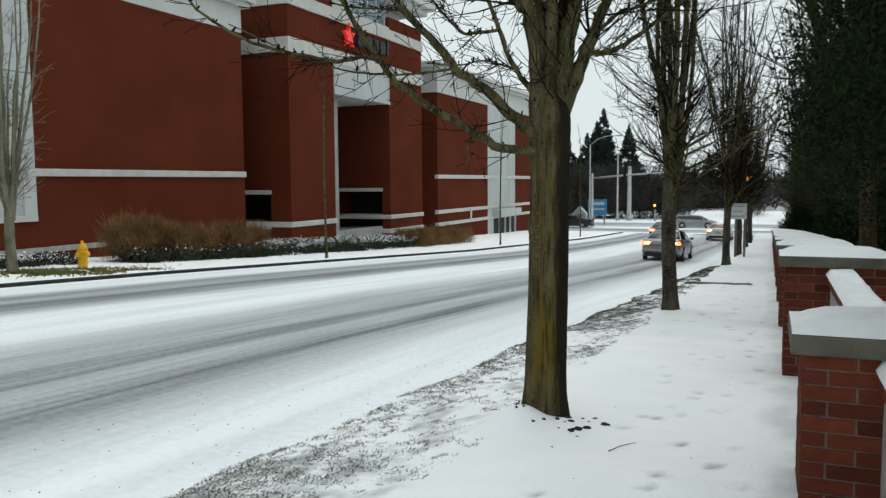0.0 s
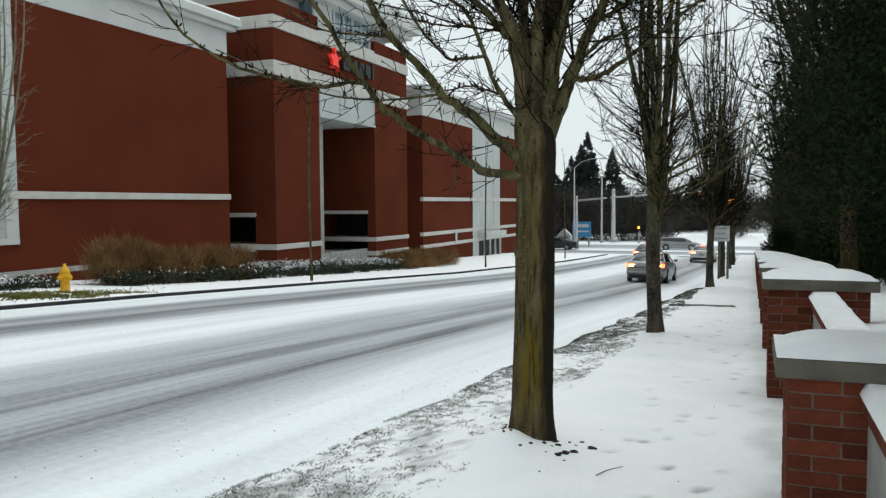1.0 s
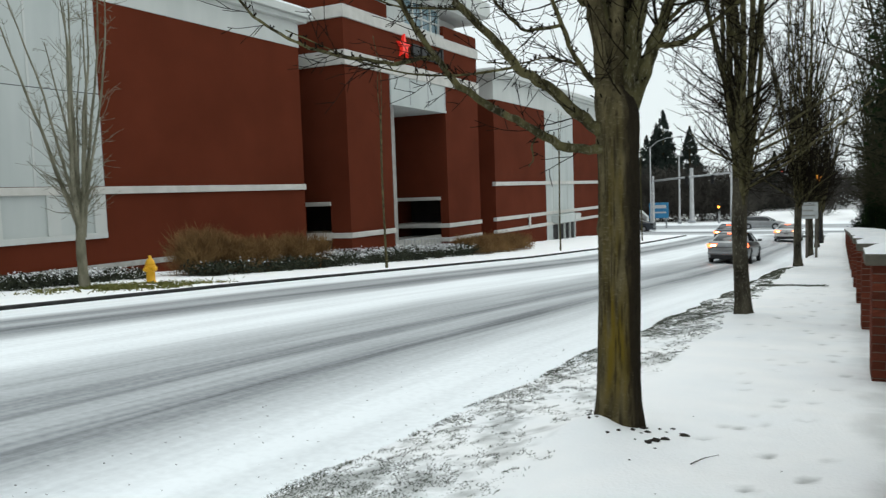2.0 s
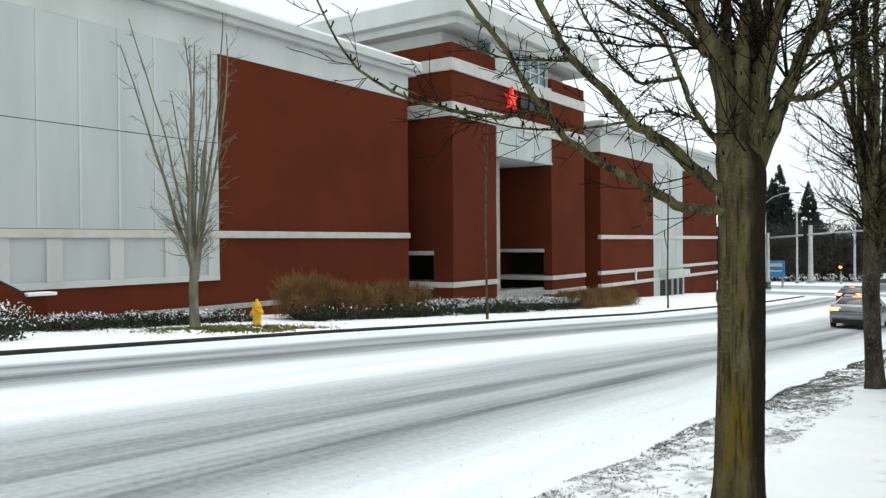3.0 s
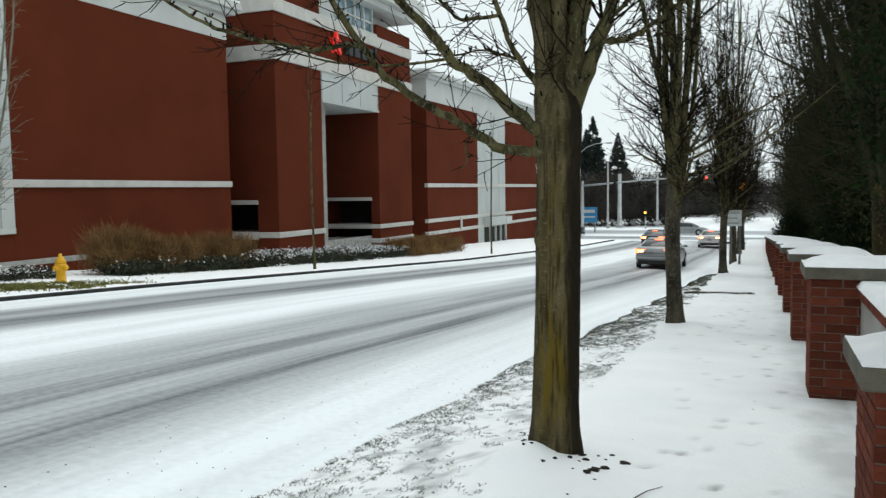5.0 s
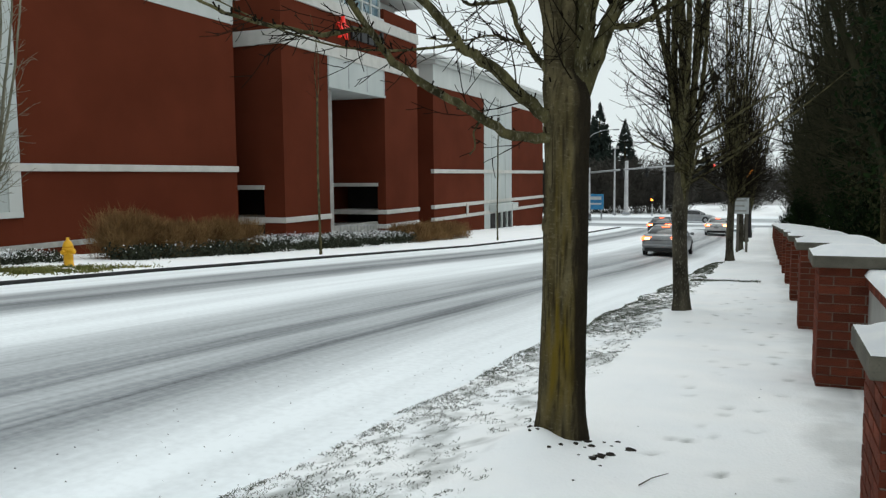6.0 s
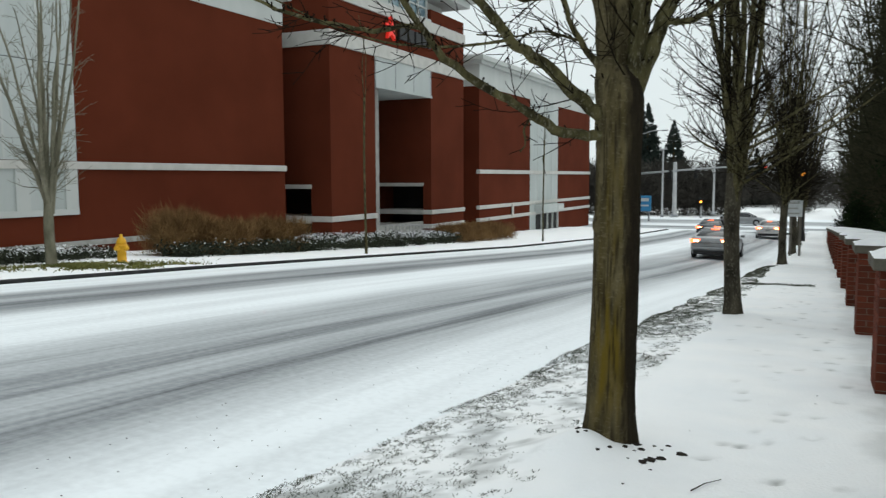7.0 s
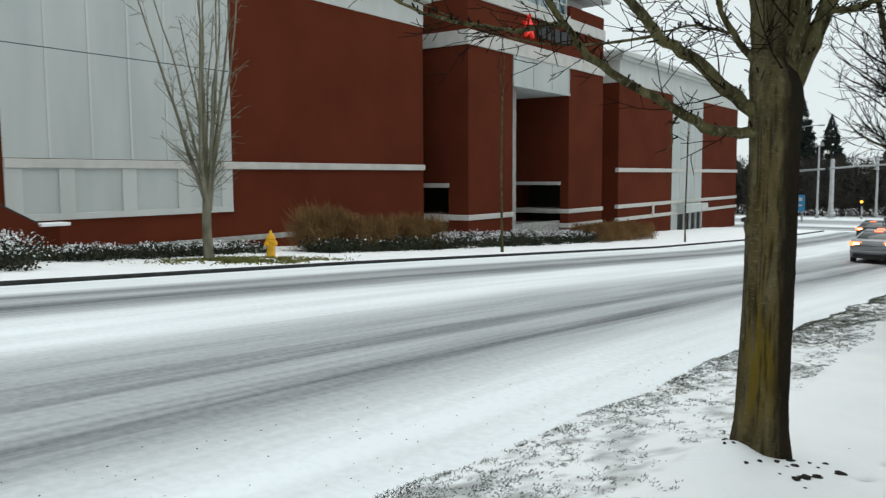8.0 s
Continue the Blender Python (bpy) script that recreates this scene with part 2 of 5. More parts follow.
rfadd.operation = "MULTIPLY_ADD"
rl.new(rfine.outputs[0], rfadd.inputs[0])
rl.new(ramp.outputs[0], rfadd.inputs[1])
rl.new(radd.outputs[0], rfadd.inputs[2])
rl.new(rfadd.outputs[0], radd2.inputs[2])
rfin = rn.new("ShaderNodeMapRange")
rfin.inputs[1].default_value, rfin.inputs[2].default_value = 0.55, 2.0
rl.new(radd2.outputs[0], rfin.inputs[0])
rmix = rn.new("ShaderNodeMix")
rmix.data_type = "RGBA"
rmix.inputs[6].default_value, rmix.inputs[7].default_value = (0.87, 0.91, 0.94, 1), (0.082, 0.092, 0.104, 1)
rl.new(rfin.outputs[0], rmix.inputs[0])
rb = rn["Principled BSDF"]
rl.new(rmix.outputs[2], rb.inputs["Base Color"])
rb.inputs["Roughness"].default_value = 0.6
rbump = rn.new("ShaderNodeBump")
rbump.inputs["Strength"].default_value, rbump.inputs["Distance"].default_value = 0.25, 0.02
rl.new(radd2.outputs[0], rbump.inputs["Height"])
rl.new(rbump.outputs[0], rb.inputs["Normal"])

strip("road", lambda y: (kerb_far(y), kerb_near(y)), 24, YS, road_z, M_ROAD, "four-lane street under packed snow with grey wheel tracks", "road")


def cross_z(x, y):
    return fall(y) - 0.24


s = Shape()
s.grid(span(-90, 60, 60), span(80, 108, 16), cross_z)
ob = part("road_crossing", s, M_ROAD, smooth=True)
uv = ob.data.uv_layers.new(name="street")
for p in ob.data.polygons:
    for li in p.loop_indices:
        v = ob.data.vertices[ob.data.loops[li].vertex_index].co
        uv.data[li].uv = (-15.5 + (v.y - 80) * 0.48, v.x)
tagged(ob, "cross street under packed snow with grey wheel tracks", "road", kind="structure")

# verge, pavement, far pavement
M_WALKWAY = material("trodden_snow", (0.89, 0.91, 0.93), (0.945, 0.95, 0.955), 0.65, 1.3, 40, 0.35)
tn, tl = M_WALKWAY.node_tree.nodes, M_WALKWAY.node_tree.links
tb = tn["Principled BSDF"]
tclean = tb.inputs["Base Color"].links[0].from_socket
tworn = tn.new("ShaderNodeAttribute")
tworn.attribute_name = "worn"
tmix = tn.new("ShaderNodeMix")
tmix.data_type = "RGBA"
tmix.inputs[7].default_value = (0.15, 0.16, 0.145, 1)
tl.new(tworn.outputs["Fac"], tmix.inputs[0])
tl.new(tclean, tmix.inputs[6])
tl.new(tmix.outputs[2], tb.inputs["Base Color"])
PRINTS = []
rngp = random.Random(21)
for k in range(60):
    px, py = rngp.uniform(-0.45, 0.5), 2.4 + 0.3 * k + rngp.uniform(-0.1, 0.1)
    PRINTS.append((px, py, rngp.uniform(-0.25, 0.25)))
    if k % 2:
        PRINTS.append((rngp.uniform(-0.7, 0.62), py, rngp.uniform(-0.3, 0.3)))


def trodden(x, y):
    """How deep a footmark is here, 0 to 1."""
    deep = 0.0
    if 2 < y < 21 and -1 < x < 0.9:
        for px, py, a in PRINTS:
            if abs(py - y) < 0.3:
                dx, dy = x - px - a * (y - py), y - py
                deep = max(deep, math.exp(-((dx / 0.038) ** 2 + (dy / 0.06) ** 4)))
    return deep


def worn(x, y):
    """Thin snow: partly in the footmarks, and along the foot of the wall."""
    foot = trodden(x, y) * max(0.0, 0.3 + 0.9 * noise.noise((x * 9, y * 9, 5.1)))
    n = noise.noise((x * 2.6, y * 1.6, 7.3)) + 0.5 * noise.noise((x * 9, y * 9, 1.3))
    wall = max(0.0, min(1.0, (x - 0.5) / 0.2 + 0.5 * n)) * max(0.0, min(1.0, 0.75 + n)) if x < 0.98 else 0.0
    e = x - kerb_near(y)
    verge = 0.0
    if 0 < y < 29 and 0.1 < e < 1.5 * (1 - y / 36):
        m = 0.6 * noise.noise((x * 1.6, y * 0.9, 1.5)) + 0.55 * noise.noise((x * 6, y * 4, 8.5)) + 0.5 * noise.noise((x * 17, y * 11, 2.5))
        verge = 0.66 * max(0.0, min(1.0, (m + 0.02) / 0.55)) * min(1.0, (1.5 * (1 - y / 36) - e) / 0.25)
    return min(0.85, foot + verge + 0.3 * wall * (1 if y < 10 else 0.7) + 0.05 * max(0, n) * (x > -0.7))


def near_z(x, y):
    lift = 0.10 * math.exp(-((x + 1.03) ** 2 + (y - 5.82) ** 2) / 0.035) + 0.04 * math.exp(-((x + 0.95) ** 2 + (y - 5.85) ** 2) / 0.4) + 0.05 * math.exp(-((x + 0.87) ** 2 + (y - 13.3) ** 2) / 0.3)
    dent = -0.016 * trodden(x, y)
    side = 0.03 * max(0.0, min(1.0, (-1.15 - x) / 0.2))
    return fall(y) - 0.05 * max(0, -0.6 - x) / 1.5 + bumpy(x, y, 2.5, 0.015) + bumpy(x, y, 0.7, 0.025) + bumpy(x, y, 9, 0.004) + lift + dent - side * 0.6


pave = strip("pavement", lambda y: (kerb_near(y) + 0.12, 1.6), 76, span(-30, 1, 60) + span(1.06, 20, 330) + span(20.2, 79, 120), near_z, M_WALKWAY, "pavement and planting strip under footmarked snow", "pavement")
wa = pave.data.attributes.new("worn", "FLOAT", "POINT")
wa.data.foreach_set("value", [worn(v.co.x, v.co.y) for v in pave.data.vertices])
strip("pavement_far", lambda y: (-25, kerb_far(y) - 0.12), 26, YS, lambda x, y: fall(y) - 0.17 + bumpy(x, y, 0.8, 0.05), M_SNOW, "far pavement and planting bed under thin snow", "pavement")


def kerb(name, edge, side, top, mat, label):
    sh = Shape()
    ys = YS
    for y in ys:
        a, c = edge(y), edge(y) + side * 0.15
        z = top(y)
        sh.v += [(a, y, z - 0.35), (a, y, z - 0.02), (a + side * 0.02, y, z), (c, y, z), (c, y, z - 0.35)]
    for j in range(len(ys) - 1):
        for i in range(4):
            q = (j * 5 + i, j * 5 + i + 1, (j + 1) * 5 + i + 1, (j + 1) * 5 + i)
            sh.f.append(q if side < 0 else q[::-1])
    return tagged(part(name, sh, mat), label, "kerb", kind="structure")


kerb("kerb_near", kerb_near, 1, lambda y: fall(y) - 0.1, M_CAPSNOW, "low kerb wholly buried in snow")
kerb("kerb_far", kerb_far, -1, lambda y: fall(y) - 0.15, M_KERB, "dark wet concrete kerb edged with snow")

# ground behind the garden wall
s = Shape()
s.grid(span(1.3, 40, 40), span(-30, 80, 110), lambda x, y: fall(y) + 0.72 - 0.06 * max(0, y - 30) / 10 + bumpy(x, y, 0.8, 0.12) + 0.02 * (x - 1.3))
tagged(part("garden_bed", s, M_SNOW, smooth=True), "raised planting bed under snow behind the garden wall", "ground", kind="structure")

# ---- department store ----
FX, TX = -23.02, -22.02
store = thing("department_store", "large red and white department store with bands and deep cornices", "building", at=(FX, 32, -2))


def spart(name, shape, mat, label="", bev=0.0):
    for i, v in enumerate(shape.v):
        shape.v[i] = (v[0] - FX, v[1] - 32, v[2] + 2)
    ob = part(name, shape, mat, store, label)
    if bev:
        bevelled(ob, bev)
    return ob


B = FX - 30
spart("wall", Shape().box(B, FX, -40, 12.3, -4, 8.45).box(B, FX, 20.45, 32.25, -4, 8.45), M_RED, "matte brick-red stucco wall")
spart("white_wall", Shape().box(B, FX - 0.004, 12.3, 20.45, -4, 8.45), M_RED)
spart("cornice", Shape().box(B, FX + 0.03, -40, 32.28, 8.45, 9.62), M_WHITE, "white frieze", 0.02)
spart("cornice", Shape().box(B, FX + 0.35, -40, 32.6, 9.62, 9.85).box(B, FX + 0.55, -40, 32.8, 9.85, 10.2), M_WHITE, "white stepped cornice", 0.03)
spart("roof_snow", Shape().box(B, FX + 0.5, -40, 32.75, 10.2, 10.3), M_CAPSNOW, "snow lying on the cornice")
# white panelled bay
spart("bay", Shape().box(FX - 0.2, FX + 0.04, 12.3, 20.45, 1.89, 8.45), M_PANEL, "pale panelled bay")
for i in range(7):
    y = 12.3 + i * (20.45 - 12.3) / 6
    if 0 < i < 6:
        spart("batten", Shape().box(FX + 0.04, FX + 0.065, y - 0.04, y + 0.04, 1.89, 8.45), M_WHITE)
spart("bay", Shape().box(FX - 0.2, FX + 0.0, 12.3, 20.45, 0.06, 1.6), M_PANEL)
spart("bay_frame", Shape().box(FX - 0.2, FX + 0.08, 12.3, 20.45, 0.04, 0.24), M_WHITE, "", 0.01)
for y in (12.3, 13.9, 16.0, 18.1, 19.95):
    spart("bay_frame", Shape().box(FX - 0.2, FX + 0.06, y, y + 0.5, 0.24, 1.6), M_WHITE, "", 0.01)
spart("band", Shape().box(FX - 0.2, FX + 0.1, 12.3, 32.28, 1.6, 1.87), M_BAND, "pale stone band", 0.02)
spart("base_course", Shape().box(FX - 0.2, FX + 0.07, 8, 32.28, -1.08, -0.88), M_CONC, "grey-tan base course", 0.02)

# entrance tower
TB = FX - 14
# each pier has a passage through its foot, closed by a near-black block for shade
for y0, y1, xa, xb in ((34.72, 39.15, -23.25, -26.4), (46.05, 51.07, -22.6, -26.0)):
    spart("tower_wall", Shape().box(xa, TX, y0, y1, -6, 7.9), M_RED, "red stucco pier")
    spart("tower_wall", Shape().box(xb, xa, y0, y1, 0.72, 7.9), M_RED)
    spart("tower_wall", Shape().box(TB, xb, y0, y1, -6, 7.9), M_RED)
    spart("passage", Shape().box(xb, xa, y0 + 2.2, y1, -6, 0.72), M_DARK, "near-black block standing for the shade in the passage")
    spart("ledge", Shape().box(xb, xa + 0.04, y0 - 0.1, y0 + 0.3, 0.72, 0.94), M_BAND, "pale lintel", 0.02)
    spart("ledge", Shape().box(xb, xa, y0 + 0.1, y0 + 0.5, -1.08, -0.86), M_BAND, "pale ledge", 0.02)
    spart("passage_wall", Shape().box(xb, xa, y0 + 0.15, y0 + 0.45, -6, -1.7), M_REDSHADE)
spart("link_wall", Shape().box(B, FX - 6, 32.25, 34.72, -5, 9), M_REDSHADE)
spart("tower_wall", Shape().box(TB, TX, 34.72, 51.07, 8.64, 10.25), M_RED, "red stucco wall")
spart("tower_wall", Shape().box(TB, TX, 34.72, 39.15, 10.9, 11.7).box(TB, TX, 46.1, 51.07, 10.9, 11.7), M_RED)
spart("band", Shape().box(TB, TX + 0.1, 34.62, 51.17, 7.9, 8.64), M_BAND, "pale stone band", 0.03)
spart("band", Shape().box(TB, TX + 0.1, 34.62, 51.17, 10.25, 10.9), M_BAND, "", 0.03)
spart("band", Shape().box(TB, TX + 0.08, 34.64, 39.2, -0.96, -0.68).box(TB, TX + 0.08, 46.0, 51.15, -1.05, -0.78), M_BAND, "", 0.03)
spart("band", Shape().box(TB, TX + 0.08, 46.0, 51.15, -1.95, -1.68), M_BAND, "", 0.03)
spart("canopy", Shape().box(TB, TX + 0.03, 39.15, 46.05, 6.25, 7.9), M_PANEL, "pale metal canopy panels")
for y in (39.2, 41.45, 43.7, 45.95):
    spart("canopy_joint", Shape().box(TX + 0.03, TX + 0.05, y - 0.03, y + 0.03, 6.25, 7.9), M_STEEL)
spart("canopy_joint", Shape().box(TX + 0.03, TX + 0.09, 39.15, 46.05, 6.22, 6.36), M_PANEL)
spart("recess_wall", Shape().box(TB, TX - 7.5, 39.15, 46.05, -6, 6.25), M_REDSHADE, "shaded red wall of the recess")
spart("pilaster", Shape().box(TX - 1.1, TX - 0.5, 39.15, 40.4, -5, 6.25), M_CONC, "grey pilaster", 0.02)
spart("ledge", Shape().box(TX - 7.5, TX - 6.9, 39.15, 46.05, 0.75, 1.05), M_BAND, "pale ledge", 0.02)
# near-black sheet put in for the deep shade under the canopy
spart("opening", Shape().box(TX - 7.5, TX - 7.4, 39.15, 46.05, -4, 0.75), M_DARK, "near-black sheet standing for the shade in the opening")
spart("ledge", Shape().box(TX - 7.2, TX - 6.8, 39.15, 46.05, -1.1, -0.85), M_BAND, "", 0.02)
spart("parapet", Shape().box(TX - 0.9, TX - 0.6, 39.15, 46.05, -4, -1.5), M_CONC, "grey concrete ramp parapet", 0.02)
# clerestory and roof of the tower
spart("clerestory", Shape().box(TB, TX - 0.35, 39.15, 46.1, 10.9, 12.6), M_GLASS, "blue-grey clerestory glass")
spart("clerestory_panel", Shape().box(TX - 0.35, TX - 0.25, 39.15, 41.2, 10.9, 12.6), M_WHITE)
for y in span(39.2, 46.05, 7):
    spart("mullion", Shape().box(TX - 0.35, TX - 0.24, y - 0.06, y + 0.06, 10.9, 12.6), M_WHITE)
spart("mullion", Shape().box(TX - 0.35, TX - 0.26, 39.15, 46.1, 11.7, 11.8), M_WHITE)
spart("mullion", Shape().box(TX - 0.35, TX + 0.02, 39.15, 46.1, 10.9, 11.05), M_WHITE)
spart("penthouse", Shape().box(TB, TX - 1.2, 35.6, 39.15, 11.7, 12.6), M_WHITE, "white penthouse wall")
spart("penthouse", Shape().box(TB, TX - 1.2, 46.1, 50.2, 11.7, 12.6), M_WHITE, "white penthouse wall")
spart("eave", Shape().box(TB, TX + 0.45, 34.6, 51.2, 12.6, 13.0).box(TB - 0.5, TX + 0.9, 34.1, 51.7, 13.0, 14.0), M_WHITE, "deep white projecting eave", 0.04)
spart("roof_snow", Shape().box(TB, TX + 0.8, 34.2, 51.6, 14.0, 14.1), M_CAPSNOW)
# far wing
spart("wall", Shape().box(B, FX, 56.2, 67.7, -7, 8.1).box(B, FX, 75.8, 87.6, -7, 8.1), M_RED, "matte brick-red stucco wall")
spart("link_wall", Shape().box(B, FX - 5, 51.07, 56.2, -6, 9), M_REDSHADE)
spart("bay", Shape().box(B, FX + 0.03, 67.7, 75.8, -7, 8.1), M_PANEL, "pale panelled bay")
for y in (69.7, 71.75, 73.8):
    spart("batten", Shape().box(FX + 0.03, FX + 0.06, y - 0.05, y + 0.05, -1.0, 8.1), M_WHITE)
spart("cornice", Shape().box(B, FX + 0.04, 56.16, 87.64, 8.1, 9.7), M_WHITE, "white frieze", 0.02)
spart("cornice", Shape().box(B, FX + 0.35, 55.85, 87.9, 9.7, 9.95).box(B, FX + 0.55, 55.65, 88.1, 9.95, 10.3), M_WHITE, "white stepped cornice", 0.03)
spart("roof_snow", Shape().box(B, FX + 0.5, 55.7, 88.05, 10.3, 10.4), M_CAPSNOW)
for z0, z1 in ((1.56, 1.87), (-1.14, -0.85), (-2.1, -1.82)):
    spart("band", Shape().box(FX - 0.2, FX + 0.1, 56.1, 87.7, z0, z1), M_BAND, "", 0.02)
spart("band_bracket", Shape().box(FX + 0.1, FX + 0.18, 62.9, 63.25, -1.95, -0.95), M_BAND, "", 0.01)
spart("porch", Shape().box(FX + 0.03, FX + 0.9, 69.0, 75.2, -1.95, -1.25), M_PANEL, "pale porch canopy", 0.02)
spart("porch_sign", Shape().box(FX + 0.9, FX + 0.96, 73.2, 75.0, -1.8, -1.35), M_WHITE, "small pale sign board", 0.01)
for y in (69.3, 70.9, 72.5, 74.1):
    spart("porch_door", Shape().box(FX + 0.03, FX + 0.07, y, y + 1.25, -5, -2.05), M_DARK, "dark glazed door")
    spart("porch_post", Shape().box(FX + 0.03, FX + 0.2, y + 1.3, y + 1.52, -6, -1.95), M_WHITE)
# lettering on the tower: a red star and dark unreadable bars
star = Shape()
pts = []
for k in range(10):
    a, r = math.pi / 2 + math.pi * k / 5, (0.72 if k % 2 == 0 else 0.29)
    pts.append((40.75 - r * math.cos(a), 9.62 + r * math.sin(a)))
star.v = [(TX + 0.22, y, z) for y, z in pts] + [(TX + 0.02, y, z) for y, z in pts]
star.f = [tuple(range(10)), tuple(range(19, 9, -1))] + [(k, 10 + k, 10 + (k + 1) % 10, (k + 1) % 10) for k in range(10)]
spart("star_sign", star, glow("red_sign", (0.75, 0.03, 0.02), 0.35), "red five-pointed star sign")
M_LETTER = material("letter_black", (0.012, 0.012, 0.013), (0.02, 0.02, 0.02), 0.5, bump=0)
for y0, w, h in ((41.75, 0.9, 0.75), (42.85, 0.7, 0.75), (43.75, 0.65, 0.75), (44.6, 0.7, 0.75), (45.5, 0.25, 0.95)):
    spart("sign_bar", Shape().box(TX + 0.02, TX + 0.18, y0, y0 + w, 9.2, 9.2 + h), M_LETTER, "dark unreadable sign bar", 0.03)

# ---- garden wall with brick piers ----
PIERS = [1.05] + [4.82 + 3.78 * i for i in range(14)]


def pier_top(i):
    return 0.62 if i == 0 else 0.557 if i == 1 else 0.60 - 0.19 * (i - 2) - 0.018 * max(0, i - 6)


PX, PW, PD = 0.70, 0.86, 0.62
piers, copings = [], []
for i, y in enumerate(PIERS[1:], 1):
    z0, z1 = fall(y + 0.3) - 0.1, pier_top(i)
    pr = thing("brick_pier", "red brick pier with a stone cap under rounded snow", "pier", "piers of the garden wall", at=(PX + (0.025 if i == 1 else 0), y, z0))
    part("core", Shape().box(0.008, PW - 0.008, 0.008, PD - 0.008, 0, z1 - z0 - 0.1), M_MORTAR, pr)
    bevelled(part("cap", Shape().box(-0.06, PW + 0.06, -0.06, PD + 0.06, z1 - z0 - 0.1, z1 - z0), M_STONE, pr, "weathered grey stone cap"), 0.012)
    sh = Shape()
    n = 12
    sh.grid(span(-0.055, PW + 0.055, n), span(-0.055, PD + 0.055, n), lambda x, yy: z1 - z0 + 0.075 * (1 - abs(2 * x / PW - 1) ** 5) ** 0.5 * (1 - abs(2 * yy / PD - 1) ** 5) ** 0.5 + bumpy(x + i, yy, 3, 0.012) if 0 <= x <= PW and 0 <= yy <= PD else z1 - z0 + 0.002)
    part("snow_cap", sh, M_CAPSNOW, pr, "rounded snow lying on the cap", True)
    piers.append((i, pr, z1 - z0 - 0.1))
for i in range(len(PIERS) - 1):
    ya, yb = (PIERS[i] + PD, PIERS[i + 1])
    z1 = pier_top(i + 1) - 0.12
    z0 = fall(yb) - 0.3
    gw = thing("garden_wall", "low rendered garden wall with brick coping under snow", "wall", "panels of the garden wall", at=(1.05, ya, z0))
    L = yb - ya
    part("panel", Shape().box(0.03, 0.2, 0, L, 0, z1 - z0 - 0.12), M_CONC, gw, "grey rendered panel")
    if i < 4:
        part("coping_bed", Shape().box(0.006, 0.222, 0, L, z1 - z0 - 0.118, z1 - z0 - 0.045), M_MORTAR, gw)
        copings.append((gw, L, z1 - z0 - 0.12))
    else:
        part("coping", Shape().box(0.0, 0.23, 0, L, z1 - z0 - 0.12, z1 - z0 - 0.04), M_BRICK, gw, "red brick coping")
    sh = Shape()
    sh.grid(span(-0.012, 0.242, 8), span(0.003, L - 0.003, 30), lambda x, yy: z1 - z0 - 0.04 + (0.0 if x < 0 or x > 0.23 else 0.06 + bumpy(x, yy + i * 5, 4, 0.012)))
    part("snow_cap", sh, M_CAPSNOW, gw, "snow lying along the coping", True)


# ---- trees ----
def bend(rng, p, d, length, steps, wander, lift):
    """A wandering line from p along d; lift pulls it upwards."""
    pts, d = [Vector(p)], Vector(d).normalized()
    for _ in range(steps):
        d = (d + Vector((rng.uniform(-1, 1), rng.uniform(-1, 1), rng.uniform(-1, 1))) * wander + Vector((0, 0, lift))).normalized()
        pts.append(pts[-1] + d * length / steps)
    return pts


def taper(r0, r1, n, power=1.0):
    return [r0 + (r1 - r0) * (i / (n - 1)) ** power for i in range(n)]


def grow(rng, limbs, twigs, pts, r0, depth, count, twig, spread=0.9, lift=0.06, min_r=0.004):
    """Side branches of one limb."""
    for k in range(count):
        t = 0.04 + 0.93 * rng.random() ** 1.25
        i = min(int(t * (len(pts) - 1)), len(pts) - 2)
        p = pts[i].lerp(pts[i + 1], t * (len(pts) - 1) - i)
        ax = (pts[i + 1] - pts[i]).normalized()
        a = rng.uniform(0, 2 * math.pi)
        side = ax.orthogonal().normalized()
        side = (Matrix.Rotation(a, 3, ax) @ side)
        d = (ax * rng.uniform(0.5, 1.0) + side * spread * rng.uniform(0.6, 1.1)).normalized()
        ln = twig * rng.uniform(0.5, 1.15) * (1.15 - 0.6 * t)
        r = max(min_r, r0 * (1 - 0.8 * t) * 0.3)
        steps = 5 if r > 0.012 else 4 if min_r < 0.006 else 3
        b = bend(rng, p, d, ln, steps, 0.18, lift)
        (limbs if r > 0.02 else twigs).tube(b, taper(r, min_r * 0.7, steps + 1), 5 if r > 0.02 else 3, False)
        if depth > 0:
            grow(rng, limbs, twigs, b, r, depth - 1, max(3, int(ln * 4.5)), ln * 0.5, spread, lift, min_r)


